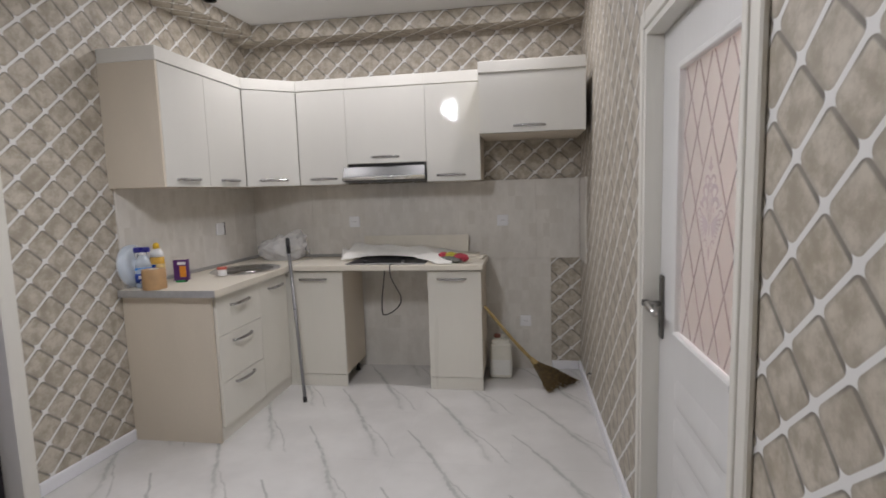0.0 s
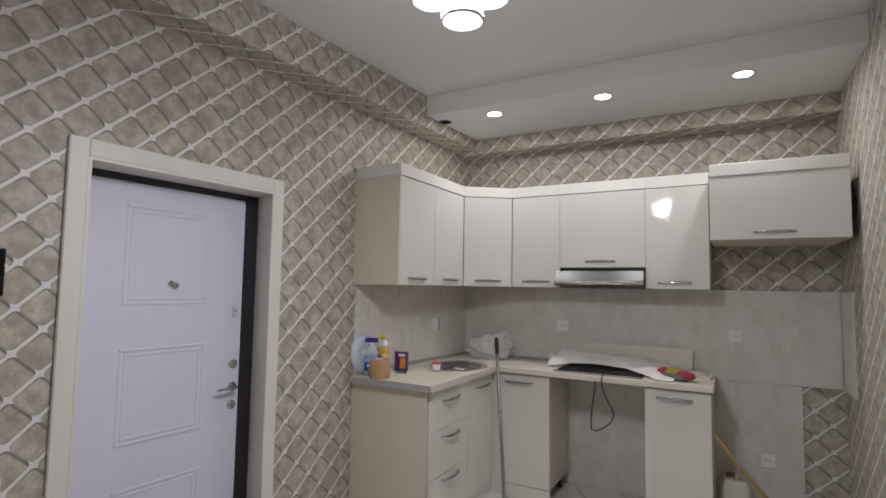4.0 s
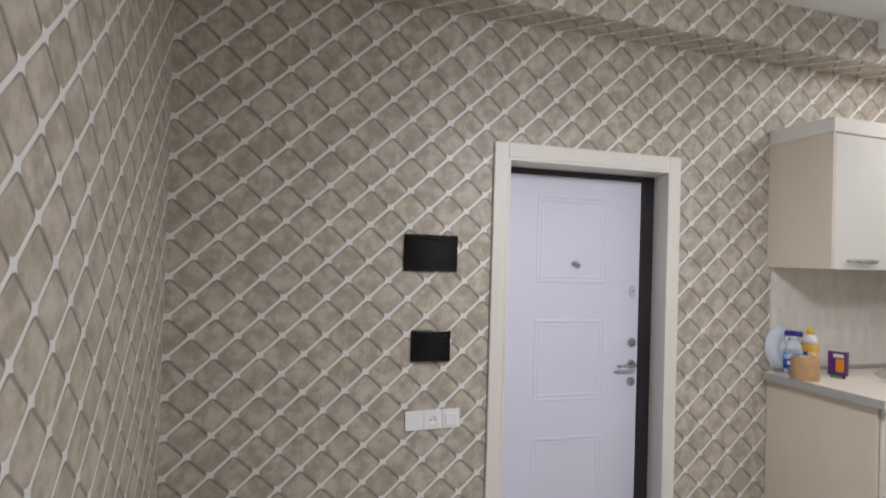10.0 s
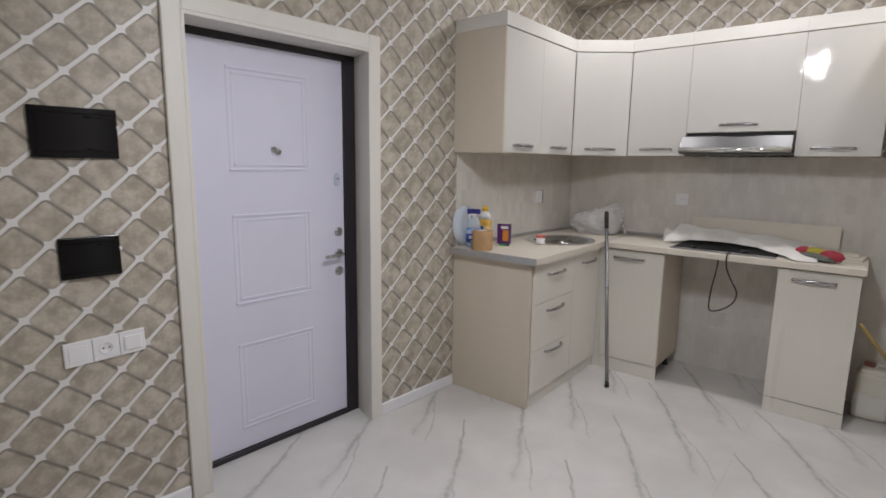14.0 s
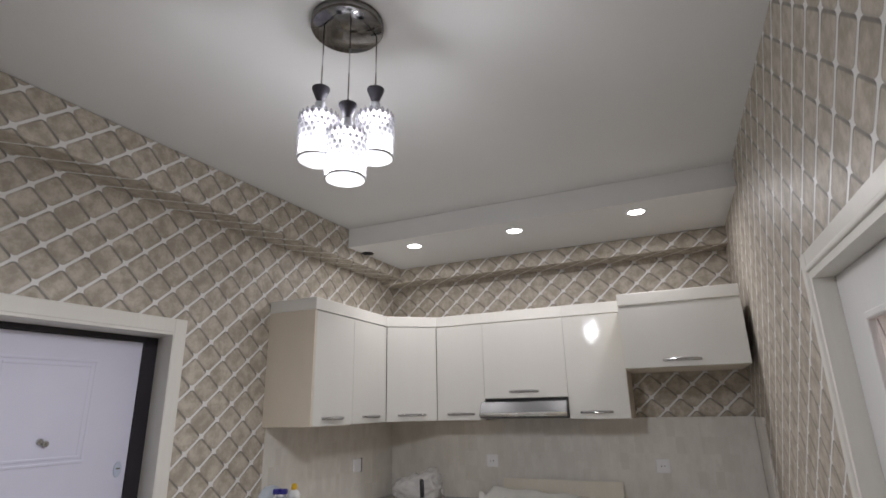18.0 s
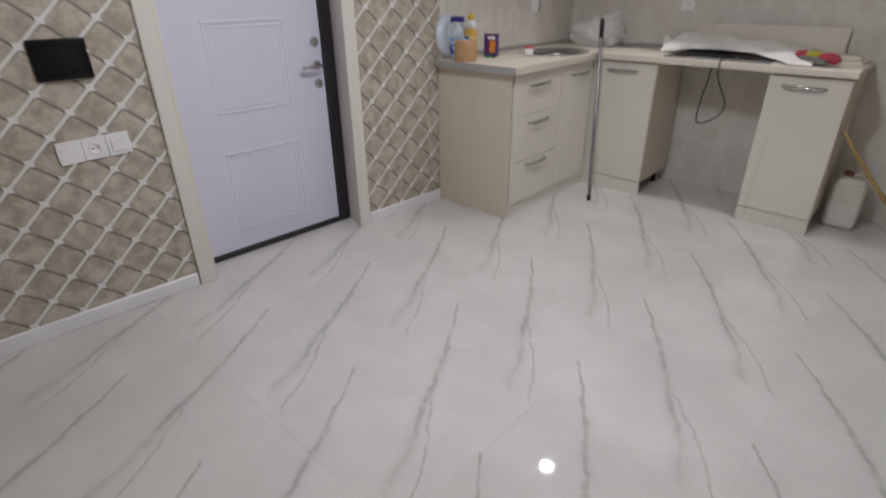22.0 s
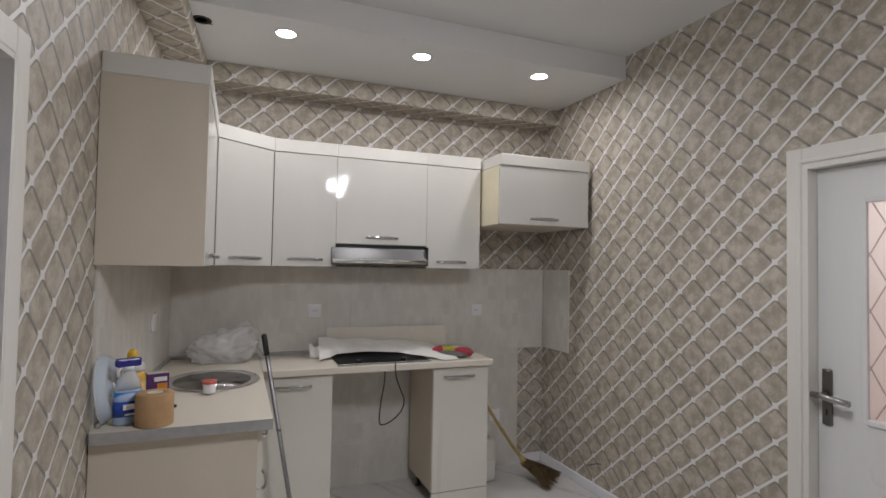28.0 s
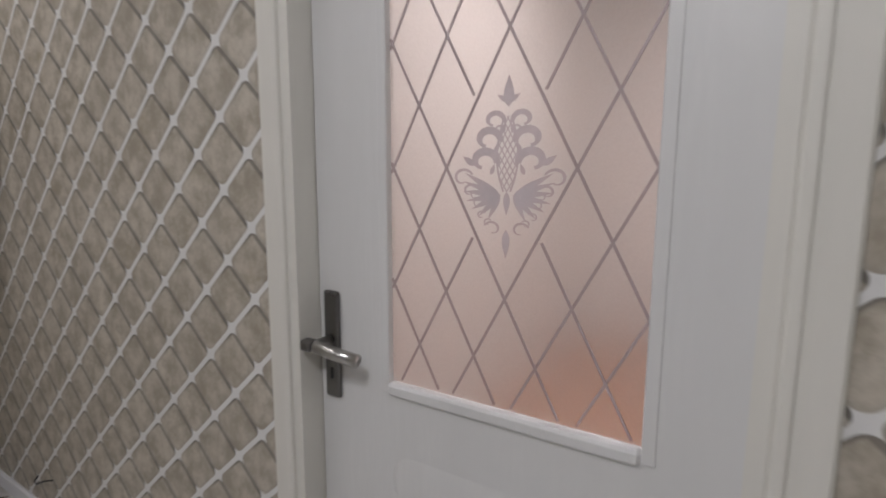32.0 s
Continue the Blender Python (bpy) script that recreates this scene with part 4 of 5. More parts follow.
SHADE = glowing("lit_shade", (0.95, 0.95, 1.0), 6.0)
SHADE.node_tree.nodes["Principled BSDF"].inputs["Alpha"].default_value = 0.3
_g = SHADE.node_tree.nodes.new("ShaderNodeTexCoord").outputs["Generated"]
_z = SHADE.node_tree.nodes.new("ShaderNodeSeparateXYZ")
SHADE.node_tree.links.new(_g, _z.inputs[0])
SHADE.node_tree.links.new(ramp(SHADE.node_tree, _z.outputs[2], 0.25, 0.75, 5.0, 0.7), SHADE.node_tree.nodes["Principled BSDF"].inputs["Emission Strength"])
SHADE.node_tree.nodes["Principled BSDF"].inputs["Base Color"].default_value = (0.03, 0.03, 0.035, 1)
BULB = glowing("lit_bulb", (1.0, 1.0, 1.0), 9.0)
BULB.node_tree.nodes["Principled BSDF"].inputs["Alpha"].default_value = 0.3
LIGHT_STOP = surface("light_stop_disc", (0.35, 0.33, 0.36), 0.6, var=0.1)
LIGHT_STOP.node_tree.nodes["Principled BSDF"].inputs["Alpha"].default_value = 0.86
LINKS = surface("dark_links", (0.22, 0.21, 0.25), 0.4, var=0.1)
BEADS = glowing("lit_crystal_beads", (0.80, 0.78, 0.90), 0.35)
BEADS.node_tree.nodes["Principled BSDF"].inputs["Alpha"].default_value = 0.4
BEADS.node_tree.nodes["Principled BSDF"].inputs["Base Color"].default_value = (0.03, 0.03, 0.035, 1)
# the mirror plate's dark, mottled reflection is put into its colour
CANOPY = surface("mirror_reflection_steel", (0.24, 0.235, 0.235), 0.1, 1.0, var=0.3, scale=18)
CONE = surface("dark_grey_cone", (0.045, 0.042, 0.055), 0.5, var=0.1)
CRYSTAL = surface("crystal", (0.75, 0.78, 0.85), 0.05, var=0.03)
pendant()

for sx, sy in SPOTS:
    u = thing("ceiling_spot", "round recessed led light, lit", "ceiling light", (sx, sy, ZS), group="kitchen ceiling spots")
    part("ring", lathe([(0.060, 0.0), (0.062, -0.004), (0.052, -0.006), (0.050, -0.003)], 32), WHITE_PLASTIC, u)
    part("diffuser", lathe([(0.051, -0.0035), (0.0, -0.0035)], 32), LED, u, "bright round diffuser")

# ---- floor ----
solo("floor", boxed(XL - 0.45, XR + 3.5, YF - T, YB + T, -0.12, -0.012), CEILING, "screed under the floor tiles", "floor", kind="structure")
floor_tiles = thing("floor_tiles", "polished white marble-look floor tiles with grey veins", "floor", kind="structure")
ty = [1.735 + TILE_Y * k for k in range(-3, 6)]
txs = [0.272 + TILE_X * k for k in range(-5, 2)]
for i, x0 in enumerate(txs):
    for j in range(len(ty) - 1):
        a, b = max(x0, XL - 0.40), min(x0 + TILE_X, XR + 0.16)
        c, d = max(ty[j], YF - 0.02), min(ty[j + 1], YB)
        if b - a > 0.02 and d - c > 0.02:
            part("tile", boxed(a + 0.0002, b - 0.0002, c + 0.0002, d - 0.0002, -0.012, 0.0), FLOOR_TILE, floor_tiles)

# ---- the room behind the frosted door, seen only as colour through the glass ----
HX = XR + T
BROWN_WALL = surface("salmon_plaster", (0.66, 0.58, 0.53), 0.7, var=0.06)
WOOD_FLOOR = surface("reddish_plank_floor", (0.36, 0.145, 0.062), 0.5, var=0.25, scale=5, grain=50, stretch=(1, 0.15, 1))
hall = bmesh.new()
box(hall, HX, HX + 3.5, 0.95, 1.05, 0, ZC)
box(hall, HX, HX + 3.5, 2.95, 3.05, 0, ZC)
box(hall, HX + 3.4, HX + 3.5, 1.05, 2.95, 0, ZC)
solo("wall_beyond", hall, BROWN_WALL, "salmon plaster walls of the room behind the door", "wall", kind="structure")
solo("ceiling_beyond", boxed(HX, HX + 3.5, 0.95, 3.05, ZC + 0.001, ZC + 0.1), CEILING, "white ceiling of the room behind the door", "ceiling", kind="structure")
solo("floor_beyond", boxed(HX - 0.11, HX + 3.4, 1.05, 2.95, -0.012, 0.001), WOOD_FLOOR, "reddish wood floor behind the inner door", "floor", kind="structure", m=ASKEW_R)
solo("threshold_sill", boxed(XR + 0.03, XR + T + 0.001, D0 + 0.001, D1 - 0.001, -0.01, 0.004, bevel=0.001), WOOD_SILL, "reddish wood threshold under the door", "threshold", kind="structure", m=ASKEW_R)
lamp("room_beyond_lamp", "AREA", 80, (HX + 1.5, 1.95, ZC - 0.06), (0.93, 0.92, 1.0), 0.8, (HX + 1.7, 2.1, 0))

# ---- the glass's lattice, ornament and the door's handle ----
def glass_art():
    g0, g1, h0, h1 = PANE
    x0, x1 = LEAF_X + 0.0165, LEAF_X + 0.0182
    yc, zc, hh, hv = 1.965, 1.356, 0.0602, 0.1137

    def strip(a, b, w, off=0.0):
        a, b = Vector(a), Vector(b)
        d = (b - a).normalized()
        n = Vector((-d.y, d.x)) * w / 2
        tmp = bmesh.new()
        pts = [a + n, b + n, b - n, a - n]
        lo = [tmp.verts.new((x0 - off, p.x, p.y)) for p in pts]
        hi = [tmp.verts.new((x1 - off, p.x, p.y)) for p in pts]
        tmp.faces.new(lo)
        tmp.faces.new(hi[::-1])
        for i in range(4):
            tmp.faces.new((lo[i], hi[i], hi[(i + 1) % 4], lo[(i + 1) % 4]))
        bmesh.ops.recalc_face_normals(tmp, faces=tmp.faces)
        return tmp

    def inside(y, z):
        return abs(y - yc) / (2 * hh) + abs(z - zc) / (2 * hv) < 0.999

    for sgn in (1, -1):
        for k in range(-9, 10):
            # a line through (yc + 2 hh k, zc) with slope sgn * hv / hh
            ts = np.linspace(-1.2, 1.2, 481)
            run = None
            for t in ts:
                y, z = yc + 2 * hh * (k + 1) + t, zc + sgn * t * hv / hh
                ok = g0 < y < g1 and h0 < z < h1 and not inside(y, z)
                if ok:
                    run = [run[0] if run else (y, z), (y, z)]
                if (not ok or t == ts[-1]) and run:
                    if abs(run[1][0] - run[0][0]) > 0.01:
                        part("lattice_line", strip(run[0], run[1], 0.0048, 0.0003 if sgn > 0 else 0.0), GLASS_LINE, inner_leaf, "etched grey line")
                    run = None

    # ornament: one flat printed palmette
    orn = bmesh.new()
    xo = x1 - 0.0006

    def flat(pts, close=True):
        # each piece lies a hair in front of the one before
        lo = [orn.verts.new((xo - 2e-6 * len(orn.faces), yc + 1.20 * y, zc + z)) for y, z in pts]
        orn.faces.new(lo)

    def blade(y, z, ang, length, width, n=8):
        c, s = math.cos(ang), math.sin(ang)
        pts = []
        for i in range(n + 1):
            t = i / n
            pts.append((t * length, width * math.sin(math.pi * t ** 0.8) * (1 - 0.3 * t)))
        for i in range(n - 1, 0, -1):
            t = i / n
            pts.append((t * length, -width * math.sin(math.pi * t ** 0.8) * (1 - 0.3 * t)))
        flat([(y + c * a - s * b, z + s * a + c * b) for a, b in pts])

    def curl(y, z, r, start, sweep, width, n=18):
        for i in range(n):
            q = []
            for t in (i / n, (i + 1) / n):
                a = start + sweep * t
                rr = r * (1 - 0.55 * t)
                w = width * (0.45 + 0.55 * math.sin(math.pi * min(1, t + 0.15)))
                q.append(((rr + w / 2) * math.cos(a), (rr + w / 2) * math.sin(a), (rr - w / 2) * math.cos(a), (rr - w / 2) * math.sin(a)))
            flat([(y + q[0][0], z + q[0][1]), (y + q[1][0], z + q[1][1]), (y + q[1][2], z + q[1][3]), (y + q[0][2], z + q[0][3])])

    # top finial
    blade(0, 0.100, math.pi / 2, 0.052, 0.009)
    for s in (1, -1):
        blade(0, 0.108, math.pi / 2 - s * 0.95, 0.022, 0.005)
        for z, r, w, off in ((0.078, 0.016, 0.009, 0.022), (0.046, 0.021, 0.013, 0.032), (0.010, 0.022, 0.014, 0.038)):
            curl(s * off, z, r, math.pi / 2 + s * 1.7, -s * 4.6, w)
            blade(s * (off - 0.012), z - 0.022, math.pi / 2 + s * 0.3, 0.02, 0.004)
        curl(s * 0.014, 0.063, 0.008, math.pi / 2 + s * 1.5, -s * 4.5, 0.003)
        blade(s * 0.052, 0.004, math.pi / 2 - s * 0.9, 0.026, 0.006)
        curl(s * 0.072, -0.018, 0.017, math.pi / 2 + s * 1.2, -s * 4.9, 0.005)
        curl(s * 0.060, -0.040, 0.011, math.pi / 2 + s * 0.8, -s * 4.7, 0.004)
        for ang, length, width in ((1.00, 0.070, 0.0062), (1.22, 0.066, 0.0058), (1.48, 0.060, 0.0062), (1.78, 0.058, 0.0060), (2.08, 0.054, 0.0062), (2.40, 0.052, 0.0058), (2.72, 0.048, 0.0050)):
            blade(s * 0.010, -0.046, math.pi / 2 - s * ang, length, width)
        for y, z, r in ((0.046, -0.062, 0.009), (0.040, -0.082, 0.008), (0.030, -0.094, 0.007), (0.052, -0.048, 0.007)):
            curl(s * y, z, r, math.pi / 2 + s * 1.0, -s * 4.8, 0.0026)
        curl(s * 0.022, -0.105, 0.014, -math.pi / 2 + s * 2.0, s * 4.4, 0.004)
    blade(0, -0.105, -math.pi / 2, 0.05, 0.007)
    blade(0, -0.04, -math.pi / 2, 0.04, 0.006)
    # net body: narrow vase of crossing strips
    def vase(t):
        return 0.007 + 0.014 * math.sin(math.pi * (1 - t) ** 0.9) * (0.55 + 0.45 * (1 - t))
    for s in (1, -1):
        for i in range(14):
            t0, t1 = i / 14, (i + 1) / 14
            z0, z1 = -0.04 + 0.125 * t0, -0.04 + 0.125 * t1
            flat([(s * vase(t0), z0), (s * vase(t1), z1), (s * (vase(t1) - 0.003), z1), (s * (vase(t0) - 0.003), z0)])
        for k in range(-4, 18):
            for i in range(24):
                t0, t1 = i / 24, (i + 1) / 24
                z0, z1 = -0.04 + 0.125 * t0, -0.04 + 0.125 * t1
                y0 = s * ((k - 6) * 0.0085 + 0.0034 * i * 0.75)
                y1 = s * ((k - 6) * 0.0085 + 0.0034 * (i + 1) * 0.75)
                if abs(y0) < vase(t0) and abs(y1) < vase(t1):
                    flat([(y0 - 0.0011, z0), (y0 + 0.0011, z0), (y1 + 0.0011, z1), (y1 - 0.0011, z1)])
    part("ornament", orn, ORNAMENT, inner_leaf, "silver-grey printed palmette ornament")

    # lever handle on a long plate
    xf, y, z0, z1 = LEAF_X, 2.357, 0.864, 1.100
    plate = part("handle_plate", boxed(xf - 0.011, xf, y - 0.021, y + 0.021, z0, z1, bevel=0.006, seg=2), GUNMETAL, inner_leaf, "dark nickel handle plate")
    part("lever", tube([(xf - 0.008, y + 0.004, 0.992), (xf - 0.048, y + 0.004, 0.992), (xf - 0.058, y - 0.004, 0.991), (xf - 0.058, y - 0.05, 0.987), (xf - 0.055, y - 0.112, 0.982)], 0.0125, 14, radii=[0.011, 0.011, 0.0125, 0.0135, 0.0135]), NICKEL, plate, "satin nickel lever")
    part("lever_end", boxed(xf - 0.07, xf - 0.044, y + 0.004, y + 0.034, 0.979, 1.004, bevel=0.006, seg=2), GUNMETAL, plate, "black lever root")
    part("keyhole", boxed(xf - 0.0122, xf - 0.010, y - 0.0035, y + 0.0035, 0.906, 0.932, bevel=0.0015), BLACK, plate, "dark keyhole")


ORNAMENT = surface("silver_grey_print", (0.66, 0.59, 0.61), 0.4, var=0.06, scale=40)
ORNAMENT.node_tree.nodes["Principled BSDF"].inputs["Transmission Weight"].default_value = 0.15
NICKEL = surface("satin_nickel", (0.48, 0.47, 0.45), 0.3, 1.0, var=0.06)
glass_art()

# ---- fittings on the left wall ----
def fuse_box(y0, y1, z0, z1, label):
    u = thing("fuse_box", label, "fuse box", group="flush boxes by the entrance")
    u.matrix_basis = ASKEW
    part("frame", boxed(XL, XL + 0.012, y0, y1, z0, z1, bevel=0.004, seg=2), FUSE_BLACK, u)
    w = y1 - y0
    def bowed(a, b, depth, z0, z1):
        # a cover bowed about an upright axis, as seen from above
        pts = [(XL + 0.011, y0 + w * b), (XL + 0.011, y0 + w * a)]
        for k in range(15):
            t = a + (b - a) * k / 14
            pts.append((XL + 0.013 + depth * math.sin(math.pi * t) ** 0.6, y0 + w * t))
        return prism(pts, z0, z1, bevel=0.0008)
    part("cover", bowed(0.02, 0.985, 0.014, z0 + 0.022, z1 - 0.022), FUSE_BLACK, u, "glossy black bowed cover")
    for za, zb in ((z0 + 0.005, z0 + 0.0205), (z1 - 0.0205, z1 - 0.005)):
        part("cover_rail", bowed(0.02, 0.985, 0.010, za, zb), FUSE_BLACK, u)
    for z in (z0 + 0.030, z1 - 0.030):
        part("hinge_ridge", tube([(XL + 0.0265, y0 + w * 0.60, z), (XL + 0.0250, y0 + w * 0.80, z)], 0.0035, 8), FUSE_BLACK, u)
    part("catch", boxed(XL + 0.010, XL + 0.02, y1 - 0.004, y1 + 0.004, (z0 + z1) / 2 + 0.015, (z0 + z1) / 2 + 0.03, bevel=0.002), WHITE_PLASTIC, u, "small white catch")


fuse_box(0.960, 1.214, 1.4255, 1.594, "glossy black flush fuse box on the lattice wallpaper")
fuse_box(1.005, 1.191, 1.010, 1.156, "smaller glossy black flush box below the fuse box")


def switch_bank():
    u = thing("switch_bank", "white triple plate with socket and light switch, slightly tilted", "switch plate")
    u.matrix_basis = ASKEW
    tilt = Matrix.Translation((XL, 1.118, 0.744)) @ Matrix.Rotation(radians(1.4), 4, "X")
    w = 0.261 / 3
    for k, n in enumerate(("blank_plate", "socket_plate", "switch_plate")):
        a = -0.1305 + k * w
        p = part(n, boxed(0, 0.010, a + 0.0006, a + w - 0.0006, -0.044, 0.044, bevel=0.003, seg=2), WHITE_PLASTIC, u)
        p.matrix_basis = tilt
        if n == "blank_plate":
            part("insert", boxed(0.010, 0.0125, a + 0.014, a + w - 0.014, -0.028, 0.028, bevel=0.001), WHITE_PLASTIC, p)
        if n == "socket_plate":
            part("socket_well", lathe([(0.023, 0.0100), (0.023, 0.0125), (0.0205, 0.0125), (0.019, 0.0105), (0.0, 0.0105)], 24, Matrix.Translation((0, a + w / 2, 0)) @ Matrix.Rotation(radians(90), 4, "Y")), WHITE_PLASTIC, p)
            for s in (-1, 1):
                part("pin_hole", boxed(0.0106, 0.0112, a + w / 2 + s * 0.0095 - 0.0028, a + w / 2 + s * 0.0095 + 0.0028, -0.0028, 0.0028), BLACK, p, "dark pin hole")
        if n == "switch_plate":
            part("rocker", boxed(0.010, 0.017, a + 0.014, a + w - 0.014, -0.028, 0.028, bevel=0.003), WHITE_PLASTIC, p)


switch_bank()


def socket(at, turn, label, m=None, holes=True):
    """A square white socket facing -y before it is turned."""
    u = thing("wall_socket", label, "socket", group="kitchen sockets")
    u.matrix_basis = (m or Matrix.Identity(4)) @ pose(*at, 0, 0, turn)
    p = part("plate", boxed(-0.043, 0.043, -0.010, 0, -0.043, 0.043, bevel=0.003, seg=2), WHITE_PLASTIC, u)
    part("insert", boxed(-0.029, 0.029, -0.0125, -0.010, -0.029, 0.029, bevel=0.001), WHITE_PLASTIC, u)
    if holes:
        for s in (-1, 1):
            part("pin_hole", boxed(s * 0.0095 - 0.003, s * 0.0095 + 0.003, -0.0132, -0.0124, -0.003, 0.003), BLACK, u, "dark pin hole")


socket((-1.005, YB - 0.0175, 1.193), 0, "white square socket on the pale tiled splashback")
socket((0.185, YB - 0.0175, 1.182), 0, "white square socket on the pale tiled splashback")
socket((0.352, YB - 0.0105, 0.388), 0, "white square socket low on the tiled wall beside the canister")
sw = thing("wall_switch", "white switch with a dark gap beside it on the tiles", "switch")
sw.matrix_basis = ASKEW
part("plate", boxed(XL + 0.0112, XL + 0.022, 3.925, 4.012, 1.143, 1.231, bevel=0.003, seg=2), WHITE_PLASTIC, sw)
# thin black plate on the tiles, painted as the shade behind the loose switch
part("gap_shade_plate", boxed(XL + 0.0112, XL + 0.0125, 4.010, 4.035, 1.140, 1.234), BLACK, sw, "dark plate drawn as the shaded gap of the loose box")

hole = thing("ceiling_hole", "black-rimmed round hole in the lower ceiling with a wire end", "ceiling hole", (-1.69, 3.73, ZS))
part("rim", lathe([(0.046, 0.0), (0.046, -0.003), (0.036, -0.004), (0.034, 0.0)], 24), BLACK, hole)
part("back", lathe([(0.036, -0.0015), (0.0, -0.0015)], 24), BLACK, hole)
part("wire_end", tube([(0.02, 0.0, -0.001), (0.035, 0.004, -0.016), (0.05, 0.006, -0.012)], 0.0025, 6), GAP, hole)
wire = solo("loose_wire", tube([(XR - 0.001, 3.92, 0.17), (XR - 0.02, 3.90, 0.165), (XR - 0.035, 3.84, 0.18), (XR - 0.03, 3.77, 0.215), (XR - 0.02, 3.73, 0.225)], 0.003, 6), BLACK, "short dark wire sticking out of the papered wall", "wire", m=ASKEW_R)

# ---- things on the worktop ----
ZW = WT1 + 0.0008


def ellipse_body(profile, ky, at, turn=0.0, steps=32):
    return lathe(profile, steps, Matrix.Translation(at) @ Matrix.Rotation(radians(turn), 4, "Z") @ Matrix.Diagonal((1, ky, 1, 1)))


tray = thing("plastic_dish", "round clear plastic dish standing on edge against the tiled wall", "plastic dish")
tray.matrix_basis = Matrix.Translation((-1.938, 3.125, ZW + 0.128)) @ Matrix.Rotation(radians(84), 4, "Y")
part("shell", lathe([(0.0, 0.034), (0.018, 0.036), (0.030, 0.022), (0.055, 0.026), (0.095, 0.036), (0.112, 0.030), (0.120, 0.012), (0.1275, 0.004), (0.1275, 0.0015), (0.118, 0.009), (0.109, 0.026), (0.094, 0.0325), (0.055, 0.0225), (0.030, 0.0185), (0.016, 0.032), (0.0, 0.031)], 48), CLEAR, tray, "clear bluish shell")
part("dimple", lathe([(0.016, 0.0362), (0.013, 0.040), (0.0, 0.041)], 20), WHITE_PLASTIC, tray, "pale middle knob")
part("rim", tube([(0.1275 * math.cos(k * math.pi / 20), 0.1275 * math.sin(k * math.pi / 20), 0.003) for k in range(41)], 0.0034, 8), FILM, tray, "milky rolled rim")

spray = thing("spray_bottle", "clear bottle of blue cleaner with navy trigger head", "bottle", (-1.850, 3.100, ZW), turn=24)
part("body", ellipse_body([(0.0, 0.0), (0.044, 0.0), (0.047, 0.008), (0.047, 0.085), (0.043, 0.125)], 0.6, (0, 0, 0)), CLEAR, spray, "clear shell")
part("liquid", ellipse_body([(0.0, 0.003), (0.042, 0.003), (0.0455, 0.010), (0.0455, 0.118), (0.0, 0.118)], 0.58, (0, 0, 0)), surface("blue_cleaner", (0.03, 0.22, 0.62), 0.2, var=0.08), spray, "blue cleaning liquid")
part("shoulder", ellipse_body([(0.0435, 0.125), (0.036, 0.16), (0.022, 0.185), (0.014, 0.195), (0.0, 0.195)], 0.6, (0, 0, 0)), CLEAR, spray)
part("label", ellipse_body([(0.0478, 0.03), (0.0478, 0.085)], 0.6, (0, 0, 0)), surface("blue_label", (0.02, 0.07, 0.40), 0.35, var=0.3, scale=60), spray, "blue label with a pale emblem")
part("label_emblem", boxed(-0.022, 0.022, -0.0300, -0.0288, 0.055, 0.075, bevel=0.0005), WHITE_PLASTIC, spray, "pale red-white emblem")
part("label_bar", boxed(-0.016, 0.016, -0.0303, -0.0290, 0.035, 0.042, bevel=0.0004), WHITE_PLASTIC, spray)
part("collar", lathe([(0.017, 0.194), (0.017, 0.208), (0.0, 0.208)], 20), WHITE_PLASTIC, spray, "white collar")
part("trigger_head", boxed(-0.044, 0.040, -0.014, 0.014, 0.207, 0.238, bevel=0.007, seg=2), NAVY, spray, "navy blue trigger head")
part("trigger", tube([(-0.02, 0, 0.21), (-0.034, 0, 0.195), (-0.032, 0, 0.172)], 0.006, 8), WHITE_PLASTIC, spray, "white trigger")

soap = thing("detergent_bottle", "white and yellow detergent bottle with yellow cap", "bottle", (-1.862, 3.235, ZW), turn=-10)
part("body", ellipse_body([(0.0, 0.0), (0.046, 0.0), (0.050, 0.008), (0.050, 0.14), (0.046, 0.165), (0.0, 0.165)], 0.62, (0, 0, 0)), surface("amber_detergent", (0.72, 0.42, 0.08), 0.25, var=0.08), soap, "amber detergent body")
part("shoulder", ellipse_body([(0.047, 0.165), (0.045, 0.19), (0.03, 0.21), (0.018, 0.216), (0.0, 0.216)], 0.62, (0, 0, 0)), WHITE_PLASTIC, soap, "white shoulder")
part("cap", lathe([(0.018, 0.215), (0.018, 0.235), (0.012, 0.248), (0.0, 0.250)], 20), YELLOW, soap, "yellow cap")
part("label", ellipse_body([(0.0508, 0.05), (0.0508, 0.125)], 0.62, (0, 0, 0)), surface("yellow_blue_label", (0.70, 0.50, 0.20), 0.4, var=0.3, scale=50), soap, "yellow label")
part("label_patch", boxed(-0.02, 0.02, -0.0325, -0.0312, 0.09, 0.12, bevel=0.0004), BLUE, soap, "blue label patch")

roll = thing("paper_roll", "tan roll of packing paper standing on the worktop", "paper roll", (-1.757, 3.062, ZW))
part("paper", lathe([(0.026, 0.0), (0.062, 0.0), (0.0635, 0.003), (0.0635, 0.112), (0.062, 0.115), (0.026, 0.115), (0.026, 0.0)], 40), KRAFT, roll)
part("core", lathe([(0.0235, 0.0), (0.026, 0.0), (0.026, 0.116), (0.0235, 0.116), (0.0235, 0.0)], 32), BOARD, roll, "pale cardboard core")

